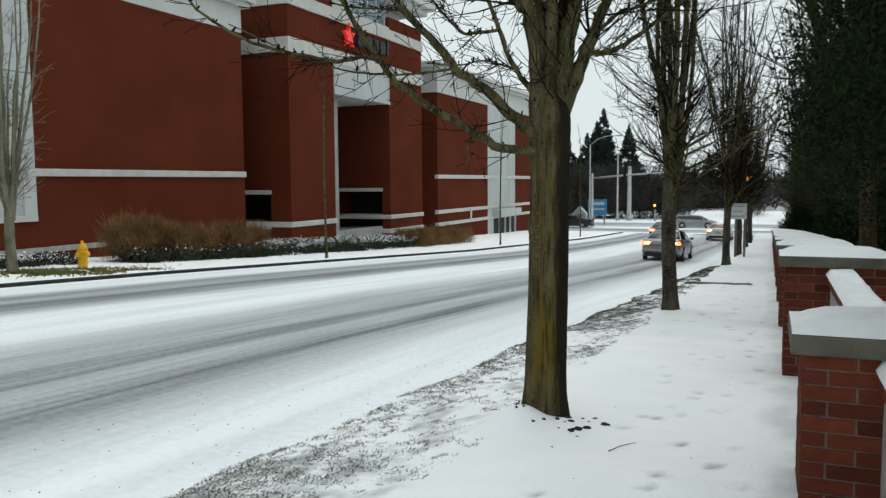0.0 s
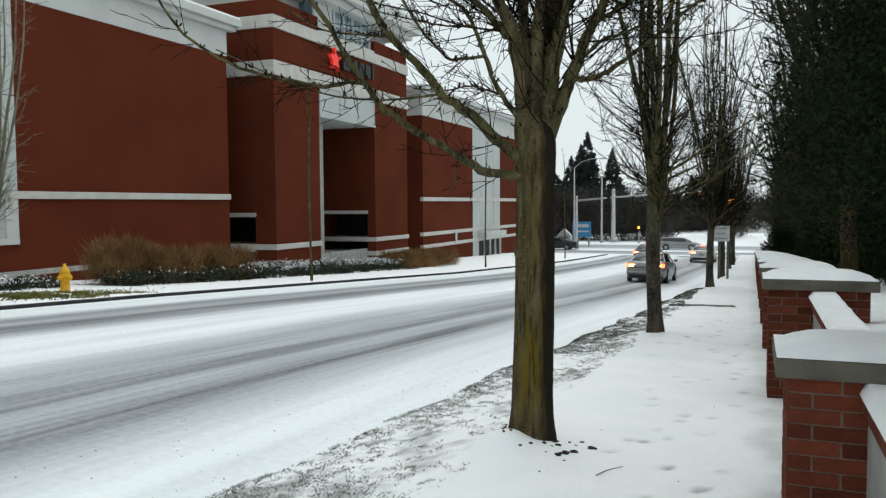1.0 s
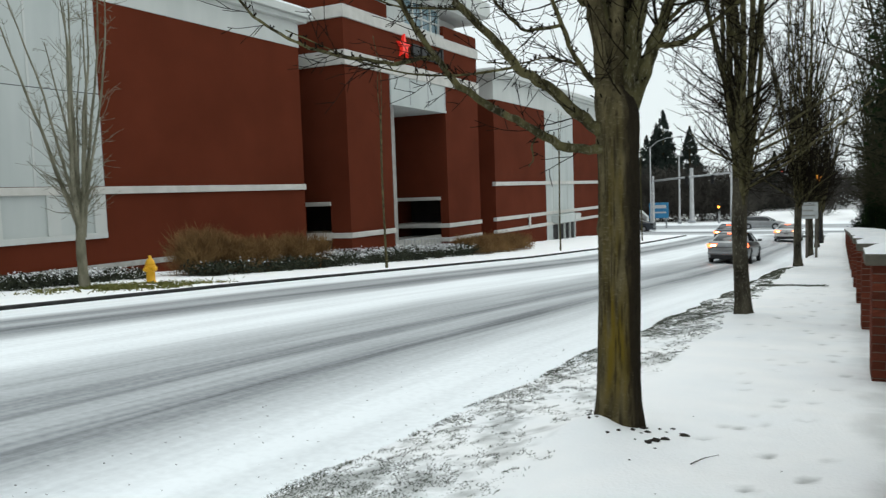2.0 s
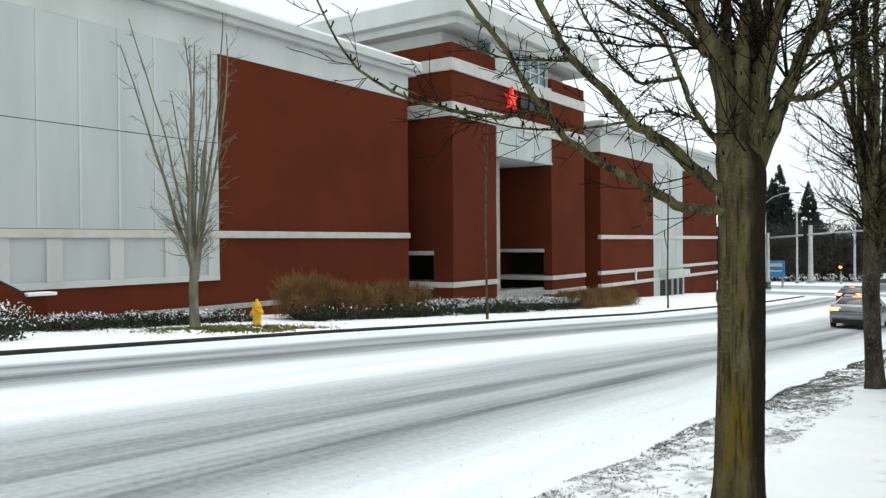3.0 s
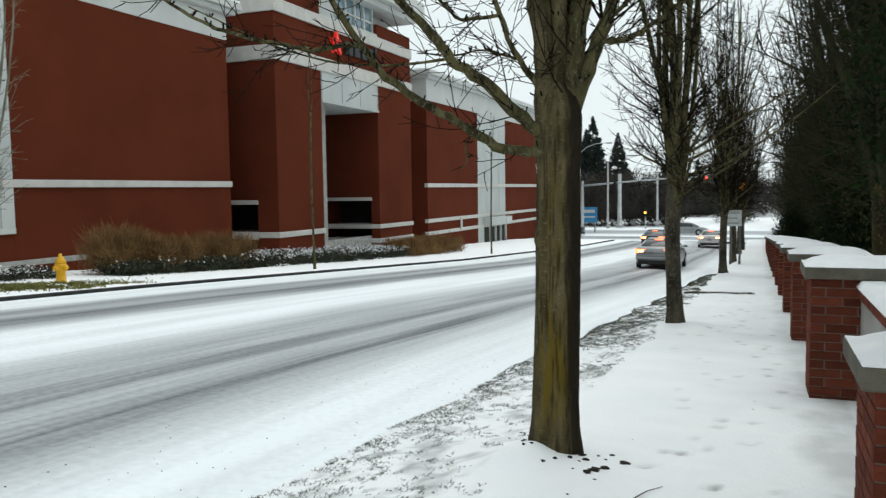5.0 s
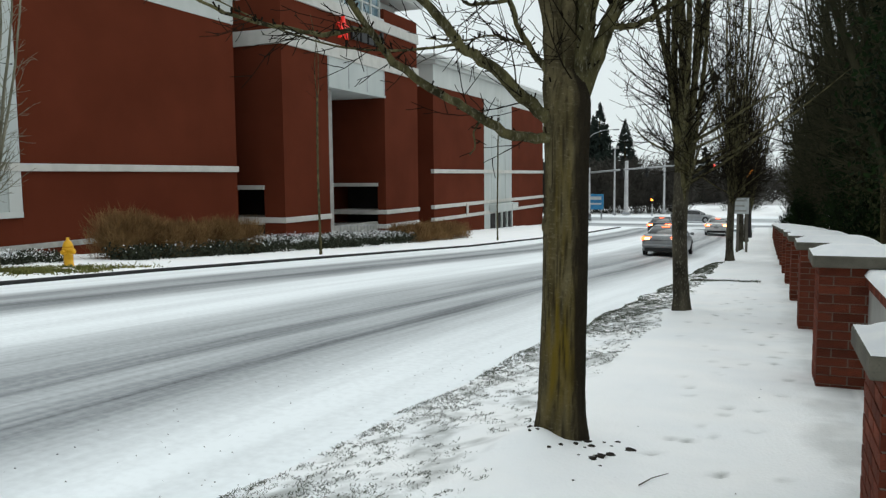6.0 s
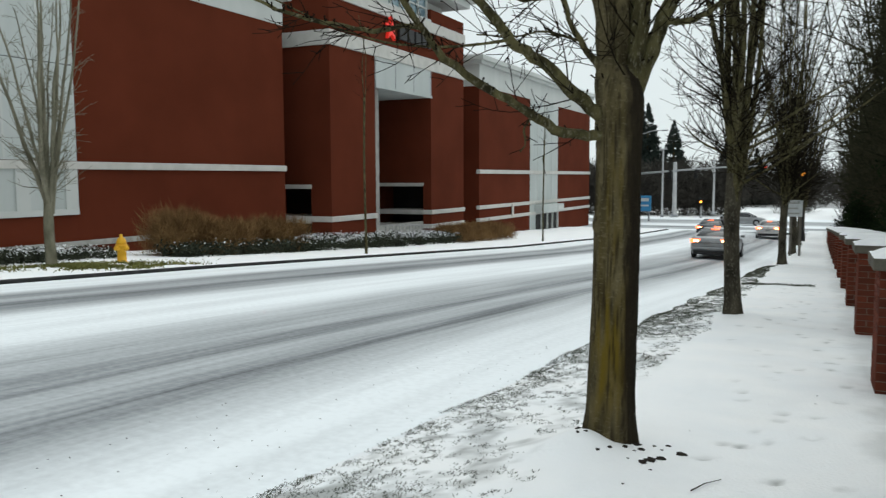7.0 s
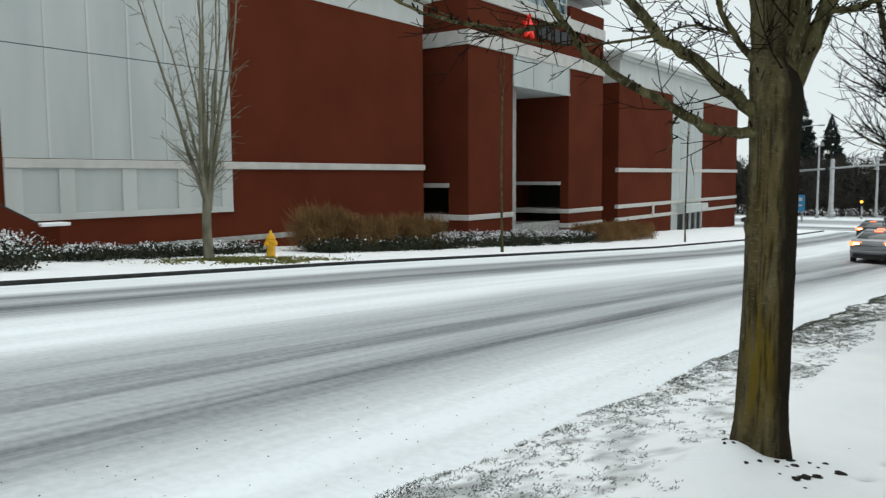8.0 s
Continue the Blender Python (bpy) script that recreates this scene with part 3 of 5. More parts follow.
def bare_tree(name, label, x, y, z, seed, trunk_r, fork, height, limbs_n, barks, lean=0.32, count=9, depth=1, twig=1.3, min_r=0.004, group="street trees", low=0, thick=(0.36, 0.58), drop=(-0.6, 0.0), low_at=(0.72, 1.0), low_r=0.22):
    rng = random.Random(seed)
    tr = thing(name, label, "tree", group, at=(x, y, z))
    sh = Shape()
    n = 14
    ph = rng.uniform(0, 6)
    pts = [(0.02 * math.sin(ph + i * 0.35) - 0.02 * math.sin(ph), 0.02 * math.cos(ph + i * 0.3) - 0.02 * math.cos(ph), fork * i / n - 0.06) for i in range(n + 1)]
    rad = [trunk_r * (1.0 + 0.42 * math.exp(-i * 0.9) - 0.10 * i / n + 0.07 * max(0, i - n + 4) / 4) for i in range(n + 1)]
    sh.tube(pts, rad, 18, True)
    for j, v in enumerate(sh.v):
        a = math.atan2(v[1], v[0])
        flare = max(0.0, 1 - v[2] / 0.3)
        f = 1 + 0.035 * math.sin(3 * a + v[2]) + 0.16 * flare * math.sin(5 * a + ph) + 0.06 * noise.noise((v[0] * 14, v[1] * 14, v[2] * 3 + seed))
        sh.v[j] = (v[0] * f, v[1] * f, v[2])
    part("trunk", sh, barks[0], tr, "", True)
    twigs = Shape()
    top = Vector(pts[-1])
    for j in range(limbs_n):
        limb = Shape()
        a = 2 * math.pi * (j + rng.uniform(-0.3, 0.3)) / limbs_n
        out = lean * rng.uniform(0.35, 1.2)
        d = Vector((math.cos(a) * out, math.sin(a) * out, 1))
        ln = (height - fork) * rng.uniform(0.75, 1.05)
        r = trunk_r * rng.uniform(*thick)
        start = top + Vector((math.cos(a), math.sin(a), 0)) * trunk_r * 0.5 + Vector((0, 0, rng.uniform(*drop) * min(1, fork / 2)))
        b = bend(rng, start, d, ln, 12, 0.085, 0.05)
        limb.tube(b, taper(r, 0.012, 13, 0.8), 9, False)
        grow(rng, limb, twigs, b, r, depth, count, twig, 0.95, 0.05, min_r)
        part("limb", limb, barks[1], tr, "", True)
    for j in range(low):
        limb = Shape()
        a, h = rng.uniform(0, 6.28), fork * rng.uniform(*low_at)
        b = bend(rng, (math.cos(a) * trunk_r * 0.7, math.sin(a) * trunk_r * 0.7, h), (math.cos(a), math.sin(a), 0.45), rng.uniform(1.4, 2.8), 8, 0.09, 0.03)
        limb.tube(b, taper(trunk_r * low_r, 0.006, 9), 6, False)
        grow(rng, limb, twigs, b, trunk_r * 0.2, 1, 12, 0.7, 0.9, 0.04, min_r)
        part("limb", limb, barks[1], tr, "", True)
    tagged(part("twig_growth", twigs, barks[2], tr), kind="stuff")
    return tr


T1 = (-0.885, 6.0, fall(6.0))


def from_t1(*pts):
    return [(x - T1[0], yy - T1[1], z - T1[2]) for x, yy, z in pts]


BARKS = (M_GREYBARK, M_LIMB, M_TWIG)


def smooth_line(pts, per=4):
    """A rounded line through a few points."""
    p = [Vector(q) for q in pts]
    p = [2 * p[0] - p[1]] + p + [2 * p[-1] - p[-2]]
    out = []
    for k in range(1, len(p) - 2):
        for m in range(per):
            u = m / per
            out.append(0.5 * (2 * p[k] + (p[k + 1] - p[k - 1]) * u + (2 * p[k - 1] - 5 * p[k] + 4 * p[k + 1] - p[k + 2]) * u * u + (3 * p[k] - p[k - 1] - 3 * p[k + 1] + p[k + 2]) * u ** 3))
    return out + [p[-2]]


old_tree = thing("street_tree", "bare street tree with furrowed mossy trunk and spreading limbs", "tree", "street trees", at=T1)
tr_sh = Shape()
LEVELS, ROUND = 150, 84
for i in range(LEVELS + 1):
    h = -0.1 + 2.42 * i / LEVELS
    u = h / 2.3
    r = 0.127 + 0.03 * math.exp(-max(h, 0) * 5.5) + 0.012 * (1 - u) + 0.022 * max(0, u - 0.78) / 0.22 - 0.07 * (max(0, u - 0.9) / 0.1) ** 2
    cx, cy = -0.018 + 0.03 * u + 0.008 * math.sin(3.1 * u), 0.01 * math.sin(2.3 * u)
    for k in range(ROUND):
        a = 2 * math.pi * k / ROUND
        ca, sa = math.cos(a), math.sin(a)
        ridge = abs(noise.noise((ca * 3.4, sa * 3.4, h * 1.1))) + 0.5 * abs(noise.noise((ca * 8, sa * 8, h * 2.6 + 4)))
        plate = noise.noise((ca * 12, sa * 12, h * 14)) + 0.9 * noise.noise((ca * 6, sa * 6, h * 48))
        knot = 0.014 * math.exp(-((h - 1.38) / 0.05) ** 2 - ((a - 3.6) / 0.22) ** 2)
        toe = max(0.0, 1 - max(h, 0) / 0.22)
        rr = r * (1 + 0.03 * math.sin(2 * a + 1.2 * h) + 0.13 * toe * max(0, math.sin(4 * a + 0.8))) - 0.008 * max(0.0, 0.32 - ridge) / 0.32 + 0.004 * ridge + 0.0022 * plate + knot
        tr_sh.v.append((cx + rr * ca, cy + rr * sa, h))
tr_sh.f = [(i * ROUND + k, i * ROUND + (k + 1) % ROUND, (i + 1) * ROUND + (k + 1) % ROUND, (i + 1) * ROUND + k) for i in range(LEVELS) for k in range(ROUND)]
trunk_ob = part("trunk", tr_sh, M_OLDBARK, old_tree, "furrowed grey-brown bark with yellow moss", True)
moss, furrow_and_side = [], []
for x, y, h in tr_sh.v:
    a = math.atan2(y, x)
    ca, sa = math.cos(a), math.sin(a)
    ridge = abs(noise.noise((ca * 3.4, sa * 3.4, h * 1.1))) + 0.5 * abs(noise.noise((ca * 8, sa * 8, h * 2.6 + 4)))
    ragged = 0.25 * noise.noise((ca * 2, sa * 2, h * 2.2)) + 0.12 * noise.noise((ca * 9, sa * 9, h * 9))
    # ragged darker bands down both sides of the trunk
    side_dark = max(0.0, min(0.9, (a + 0.92 + ragged) / 0.22)) if a < 1.6 else max(0.0, min(0.6, (3.3 - a) / 0.5))
    side_dark = max(side_dark, max(0.0, min(0.7, (-2.55 + ragged - a) / 0.25)))
    furrow_and_side.append(max(side_dark, 0.85 * max(0.0, min(1.0, (0.2 - ridge) / 0.14))))
    damp = math.exp(-((h - 0.62) / 0.34) ** 2) + 0.3 * math.exp(-((h - 1.5) / 0.5) ** 2)
    face = max(0.0, min(1.0, 1.5 - 1.3 * abs(a + 1.5)))
    moss.append(max(0.0, min(0.9, damp * face * (0.8 + 1.5 * noise.noise((ca * 4, sa * 4, h * 3.5))))))
for name, vals in (("moss", moss), ("furrow_and_side", furrow_and_side)):
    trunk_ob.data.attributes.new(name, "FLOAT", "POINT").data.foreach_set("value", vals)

near_twigs = Shape()
rngn = random.Random(31)


def near_limb(pts, r0, r1, side, twig, depth=1, spurs=30, power=0.8):
    """One limb through a few points, with side twigs and short knobbly spurs."""
    line = smooth_line(from_t1(*pts))
    line = [p + Vector((rngn.uniform(-1, 1), rngn.uniform(-1, 1), rngn.uniform(-1, 1))) * min(0.012, r0 * 0.25) for p in line]
    limb = Shape()
    rads = [q * rngn.uniform(0.92, 1.12) for q in taper(r0, r1, len(line), power)]
    limb.tube(line, rads, 12 if r0 > 0.03 else 8, False)
    grow(rngn, limb, near_twigs, line[len(line) // 3:] if r0 > 0.05 else line, r0 * 0.5, depth, side if r0 > 0.05 else int(side * 1.8), twig, 0.95, 0.04, 0.0032)
    for _ in range(spurs):
        k = rngn.randrange(1, len(line) - 1)
        d = Vector((rngn.uniform(-1, 1), rngn.uniform(-1, 1), rngn.uniform(-0.4, 1))).normalized()
        ln = rngn.uniform(0.012, 0.035) + rads[k]
        near_twigs.tube([line[k], line[k] + d * ln * 0.6, line[k] + d * ln + Vector((0, 0, 0.01))], [0.006, 0.0045, 0.006], 4)
    part("limb", limb, M_OLDBARK if r0 > 0.06 else M_LIMB, old_tree, "", True)


# leaders
near_limb(((-0.93, 5.98, 1.55), (-0.96, 5.97, 2.1), (-0.99, 5.96, 2.4), (-1.05, 5.93, 2.58), (-1.14, 5.9, 2.8), (-1.3, 5.86, 3.2), (-1.55, 5.8, 4.4), (-1.7, 5.7, 6.2)), 0.072, 0.02, 16, 1.2, 2)
near_limb(((-0.88, 6.0, 1.6), (-0.885, 6.04, 2.1), (-0.88, 6.06, 2.56), (-0.84, 6.1, 2.9), (-0.8, 6.2, 4.5), (-0.75, 6.2, 7.6)), 0.07, 0.02, 18, 1.2, 2)
near_limb(((-0.83, 6.03, 1.6), (-0.8, 6.03, 2.0), (-0.74, 6.05, 2.38), (-0.69, 6.07, 2.62), (-0.6, 6.11, 2.9), (-0.35, 6.3, 4.5), (-0.1, 6.4, 7.0)), 0.056, 0.018, 16, 1.2, 2)
near_limb(((-0.85, 6.02, 1.5), (-0.77, 6.04, 1.86), (-0.66, 6.09, 2.13), (-0.58, 6.12, 2.37), (-0.49, 6.15, 2.6), (-0.4, 6.19, 2.86), (0.0, 6.4, 4.5), (0.3, 6.6, 6.5)), 0.059, 0.018, 16, 1.2, 2)
near_limb(((-0.86, 6.08, 1.7), (-0.87, 6.2, 2.3), (-0.85, 6.4, 3.2), (-0.9, 6.8, 6.0)), 0.058, 0.02, 14, 1.2, 2)
near_limb(((-0.9, 5.98, 1.7), (-0.94, 6.05, 2.3), (-0.99, 6.1, 2.8), (-1.1, 6.2, 4.5), (-1.2, 6.3, 6.5)), 0.052, 0.016, 14, 1.1, 2)
near_limb(((-0.84, 6.05, 1.7), (-0.8, 6.12, 2.3), (-0.73, 6.2, 2.9), (-0.6, 6.5, 5.5)), 0.055, 0.016, 14, 1.1, 2)
near_limb(((-0.81, 6.0, 1.7), (-0.75, 5.99, 2.15), (-0.65, 5.97, 2.7), (-0.45, 5.9, 4.0), (-0.3, 5.8, 5.5)), 0.046, 0.014, 9, 0.9, 1)
# two long limbs reaching over the street, and what springs from them
near_limb(((-0.93, 5.96, 1.52), (-1.03, 5.89, 1.52), (-1.2, 5.77, 1.555), (-1.36, 5.64, 1.68), (-1.51, 5.53, 1.77), (-1.73, 5.36, 1.95), (-1.84, 5.28, 2.13), (-1.96, 5.2, 2.34), (-2.07, 5.11, 2.58), (-2.27, 4.96, 2.9), (-2.7, 4.7, 3.8)), 0.034, 0.012, 5, 0.5, 1, 45)
near_limb(((-0.92, 5.98, 1.6), (-1.02, 5.9, 1.69), (-1.14, 5.81, 1.8), (-1.27, 5.71, 1.95), (-1.41, 5.61, 2.06), (-1.51, 5.53, 2.21), (-1.7, 5.39, 2.43), (-1.75, 5.35, 2.53), (-1.9, 5.24, 2.9), (-2.2, 5.0, 3.9)), 0.045, 0.016, 9, 0.6, 1, 50)
near_limb(((-1.83, 5.29, 2.12), (-1.92, 5.22, 2.12), (-2.03, 5.14, 2.09), (-2.13, 5.06, 2.1), (-2.4, 4.86, 2.16), (-2.53, 4.77, 2.22), (-2.7, 4.64, 2.34), (-2.83, 4.54, 2.54), (-2.97, 4.44, 2.9)), 0.017, 0.006, 9, 0.45, 1, 40)
near_limb(((-1.43, 5.59, 2.06), (-1.65, 5.42, 2.02), (-1.81, 5.3, 2.01), (-2.0, 5.16, 2.03), (-2.24, 4.98, 2.11), (-2.6, 4.75, 2.3)), 0.009, 0.004, 8, 0.35, 1, 25)
near_limb(((-1.3, 5.7, 1.65), (-1.35, 5.66, 1.56), (-1.34, 5.65, 1.47), (-1.37, 5.64, 1.42)), 0.008, 0.004, 2, 0.12, 0, 6)
near_limb(((-1.7, 5.39, 2.43), (-1.88, 5.3, 2.44), (-2.1, 5.2, 2.47), (-2.3, 5.1, 2.6)), 0.009, 0.004, 7, 0.35, 1, 20)
# thinner limbs off the left leader
near_limb(((-0.97, 5.97, 1.9), (-1.04, 5.94, 2.0), (-1.14, 5.9, 2.17), (-1.2, 5.88, 2.35), (-1.33, 5.83, 2.66), (-1.49, 5.77, 2.77), (-1.68, 5.69, 2.95), (-2.0, 5.6, 3.5)), 0.022, 0.008, 12, 0.5, 1, 40)
near_limb(((-1.2, 5.88, 2.35), (-1.34, 5.82, 2.33), (-1.43, 5.79, 2.33), (-1.52, 5.75, 2.42), (-1.67, 5.7, 2.62), (-1.81, 5.64, 2.92), (-2.0, 5.6, 3.4)), 0.013, 0.006, 9, 0.4, 1, 30)
near_limb(((-1.28, 5.85, 2.56), (-1.45, 5.8, 2.56), (-1.65, 5.72, 2.6), (-1.9, 5.6, 2.66)), 0.009, 0.004, 7, 0.35, 1, 20)
near_limb(((-1.05, 5.93, 2.48), (-1.1, 5.92, 2.55), (-1.27, 5.85, 2.73), (-1.45, 5.78, 2.96), (-1.8, 5.7, 3.8)), 0.034, 0.012, 11, 0.6, 1, 30)
near_limb(((-1.08, 5.93, 2.08), (-1.22, 5.87, 2.12), (-1.3, 5.83, 2.14), (-1.45, 5.75, 2.11), (-1.65, 5.65, 2.12)), 0.009, 0.004, 8, 0.35, 1, 20)
# limbs over the pavement
near_limb(((-0.68, 6.08, 2.14), (-0.6, 6.1, 2.18), (-0.47, 6.16, 2.2), (-0.33, 6.22, 2.29), (-0.1, 6.3, 2.47), (0.3, 6.4, 2.8)), 0.026, 0.01, 12, 0.6, 1, 40)
near_limb(((-0.6, 6.11, 2.3), (-0.44, 6.17, 2.45), (-0.29, 6.23, 2.5), (-0.1, 6.3, 2.6), (0.3, 6.45, 2.75)), 0.016, 0.006, 10, 0.5, 1, 30)
near_limb(((-0.5, 6.15, 2.56), (-0.3, 6.2, 2.68), (0.0, 6.25, 2.82), (0.4, 6.3, 3.1)), 0.02, 0.008, 12, 0.5, 1, 30)
tagged(part("twig_growth", near_twigs, M_TWIG, old_tree), kind="stuff")
SP = "bare street tree with dark upright limbs in snow"
bare_tree("street_tree", SP, -0.87, 13.3, fall(13.3), 8, 0.116, 2.15, 10.5, 11, BARKS, 0.16, 15, 2, 1.3, 0.0045, low=11, low_at=(0.8, 1.25), thick=(0.34, 0.52), drop=(-0.5, 0.3))
bare_tree("street_tree", SP, -0.81, 29.3, fall(29.3), 12, 0.125, 2.4, 11, 17, BARKS, 0.17, 20, 1, 1.5, 0.007, low=3, thick=(0.28, 0.45))
bare_tree("street_tree", SP, -0.80, 40.0, fall(40), 15, 0.12, 2.4, 11, 17, BARKS, 0.18, 18, 1, 1.6, 0.009, low=1, thick=(0.28, 0.45))
bare_tree("street_tree", SP, -0.75, 50, fall(50), 17, 0.12, 2.4, 11, 14, BARKS, 0.28, 14, 1, 1.6, 0.01)
bare_tree("street_tree", SP, -0.75, 62, fall(62), 16, 0.12, 2.4, 11, 14, BARKS, 0.28, 14, 1, 1.6, 0.012)
# trees behind the garden wall
rngt = random.Random(5)
GL = "tall bare garden tree with dense mossy upright twigs"
for k in range(33):
    yy = 7.6 + k * 2.3
    xx = (2.9 if k < 2 else 1.95, 2.8, 4.2)[k % 3] + 0.02 * yy + rngt.uniform(-0.3, 0.5)
    bare_tree("garden_tree", GL, xx, yy, fall(yy) + 0.6, 40 + k, 0.13, 1.6, 11.5 + rngt.uniform(-1, 2.0), 10, (M_BARK, M_MOSSTWIG, M_MOSSTWIG), 0.32, 20, 1, 1.8, 0.0108 + 0.00034 * k, group="garden trees", low=3)
# young trees on the far pavement
bare_tree("young_tree", "slim bare young tree with a pale trunk and upright twigs", -18.3, 15.65, fall(15.65) - 0.2, 73, 0.135, 2.2, 9.2, 11, (M_PALEBARK, M_PALEBARK, M_PALEBARK), 0.2, 14, 1, 1.2, 0.007, group="far street trees", thick=(0.3, 0.62), drop=(-0.7, 0.0))
for k, yy in enumerate((28.0, 47.0, 66.0)):
    bare_tree("young_tree", "thin bare young tree beside the far kerb", kerb_far(yy) - 1.2, yy, fall(yy) - 0.2, 80 + k, 0.045, 6.2, 9.5, 2, (M_LIMB, M_LIMB, M_TWIG), 0.03, 6, 1, 0.5, 0.005, group="far street trees")


# ---- shrubs and conifers ----
def leaf_mesh(rng, sh, centre, size, count, leaf, up=0.0, thin=0.5):
    for _ in range(count):
        while True:
            q = Vector((rng.uniform(-1, 1), rng.uniform(-1, 1), rng.uniform(-1, 1)))
            if q.length <= 1:
                break
        q = q * (0.75 + 0.25 * rng.random())
        p = Vector(centre) + Vector((q.x * size[0], q.y * size[1], q.z * size[2]))
        d = Vector((rng.uniform(-1, 1), rng.uniform(-1, 1), rng.uniform(-1, 1) + up)).normalized()
        w = d.orthogonal().normalized()
        w = Matrix.Rotation(rng.uniform(0, 6.28), 3, d) @ w
        ln = leaf * rng.uniform(0.6, 1.3)
        b = len(sh.v)
        sh.v += [tuple(p), tuple(p + d * ln * 0.5 + w * ln * thin * 0.5), tuple(p + d * ln), tuple(p + d * ln * 0.5 - w * ln * thin * 0.5)]
        sh.f.append((b, b + 1, b + 2, b + 3))


M_EVER = material("dark_evergreen", (0.005, 0.009, 0.004), (0.016, 0.03, 0.009), 0.85, 3, 20, 0, spec=0.06)
M_IVY = material("olive_ivy", (0.02, 0.024, 0.01), (0.055, 0.06, 0.026), 0.85, 3, 20, 0, spec=0.06)
M_THICKET = material("far_thicket", (0.032, 0.03, 0.026), (0.07, 0.064, 0.055), 0.95, 0.3, 5, 0, spec=0.1)
M_FIR = material("far_fir", (0.014, 0.02, 0.017), (0.03, 0.04, 0.033), 0.9, 0.3, 5, 0, spec=0.1)
M_DRYGRASS = material("dry_grass", (0.12, 0.066, 0.026), (0.27, 0.165, 0.072), 0.9, 1.2, 8, 0, spec=0.1)
M_BOX = material("low_shrub", (0.02, 0.025, 0.016), (0.045, 0.05, 0.03), 0.8, 4, 20, 0, spec=0.2)
rngs = random.Random(11)


def evergreen(x, y, z, w, h, seed, blobs=26):
    ev = thing("evergreen_shrub", "large dense dark green evergreen shrub behind the wall" if h < 7 else "tall ivy-clad olive green evergreen behind the wall", "shrub", "evergreen shrubs", at=(x, y, z))
    r = random.Random(seed)
    sh = Shape()
    for _ in range(blobs):
        a, t = r.uniform(0, 6.28), r.random()
        over = seed == 200 and math.cos(a) < -0.1
        if over:
            t = 0.3 + 0.7 * t
        rr = w * (1 - (0.5 if seed == 200 else 0.75) * t ** 1.6) * r.uniform(0.2, 0.92)
        leaf_mesh(r, sh, (math.cos(a) * rr, math.sin(a) * rr, 0.3 + t * h * 0.9), (0.5, 0.5, 0.55) if h < 7 else (0.6, 0.6, 0.8), 2000 if seed == 200 else 420 if h < 7 else 250, 0.037 if seed == 200 else 0.1 if h < 7 else 0.13, 0.4, 0.4)
    tagged(part("foliage", sh, M_EVER if h < 7 else M_IVY, ev), kind="stuff")
    part("trunk", Shape().tube([(0, 0, -0.2), (0, 0, h * 0.8)], [0.12, 0.03], 8), M_BARK, ev)
    return ev


for k, (x, y, w, h) in enumerate(((1.9, 4.9, 1.3, 3.3), (3.6, 9.5, 1.5, 3.4), (3.2, 15.0, 1.4, 2.6), (2.9, 19.5, 1.1, 2.0), (2.4, 26.0, 0.7, 4.2), (2.9, 32, 1.0, 2.6), (2.0, 45, 0.9, 1.9), (3.1, 20, 1.2, 11.0), (3.7, 27, 1.3, 12.0), (4.4, 36, 1.5, 12.5))):
    evergreen(x, y, fall(y) + 0.6, w, h, 200 + k, 90 if h > 7 else 70 if k == 0 else 34)


def fir(x, y, h, w, seed):
    fr = thing("fir_tree", "tall dark fir tree far beyond the crossing", "tree", "far firs", at=(x, y, fall(y) - 0.4))
    r = random.Random(seed)
    sh = Shape()
    part("trunk", Shape().tube([(0, 0, -0.5), (0, 0, h)], [0.3, 0.05], 6), M_BARK, fr)
    for _ in range(300):
        t = r.random() ** 1.5
        a = r.uniform(0, 6.28)
        rr = w * (1 - t) * r.uniform(0.3, 1.0) ** 0.6 + 0.05
        leaf_mesh(r, sh, (math.cos(a) * rr, math.sin(a) * rr, h * (0.06 + 0.93 * t)), (w * 0.2 * (1.15 - t), w * 0.2 * (1.15 - t), h * 0.025), 40, w * 0.2 * (1.2 - t), -0.5)
    part("crown", sh, M_FIR, fr)


for k, (x, y, h, w) in enumerate(((-28.5, 148, 19, 5.4), (-33, 155, 15, 4.6), (-24.5, 152, 16, 4.6), (-30.5, 152, 17, 5.0), (-38, 160, 15, 4), (-46, 165, 17, 4.5), (-16, 158, 12, 3.4), (-55, 170, 16, 4.5), (-11, 165, 11, 3.5))):
    fir(x, y, h, w, 300 + k)


def clump(name, label, mat, x, y0, y1, depth, h, n, leaf, seed, up, thin, group, dust=0):
    z = fall((y0 + y1) / 2) - 0.2
    cl = thing(name, label, "shrub", group, at=(x, (y0 + y1) / 2, z))
    r = random.Random(seed)
    sh = Shape()
    L = y1 - y0
    for _ in range(n):
        yy = r.uniform(-0.5, 0.5) * L
        leaf_mesh(r, sh, (r.uniform(-0.5, 0.5) * depth, yy, h * r.uniform(0.06, 0.6) + fall((y0 + y1) / 2 + yy) - z - 0.2), (0.35, 0.4, h * 0.32), 42, leaf, up, thin)
    tagged(part("foliage", sh, mat, cl), kind="stuff")
    if dust:
        sn = Shape()
        for _ in range(n):
            yy = r.uniform(-0.5, 0.5) * L
            leaf_mesh(r, sn, (r.uniform(-0.5, 0.5) * depth, yy, h * r.uniform(0.45, 0.85) + fall((y0 + y1) / 2 + yy) - z - 0.2), (0.35, 0.4, h * 0.12), int(dust), leaf * 0.8, 0.2, 0.6)
        tagged(part("snow_dusting", sn, M_CAPSNOW, cl), kind="stuff")
    return cl
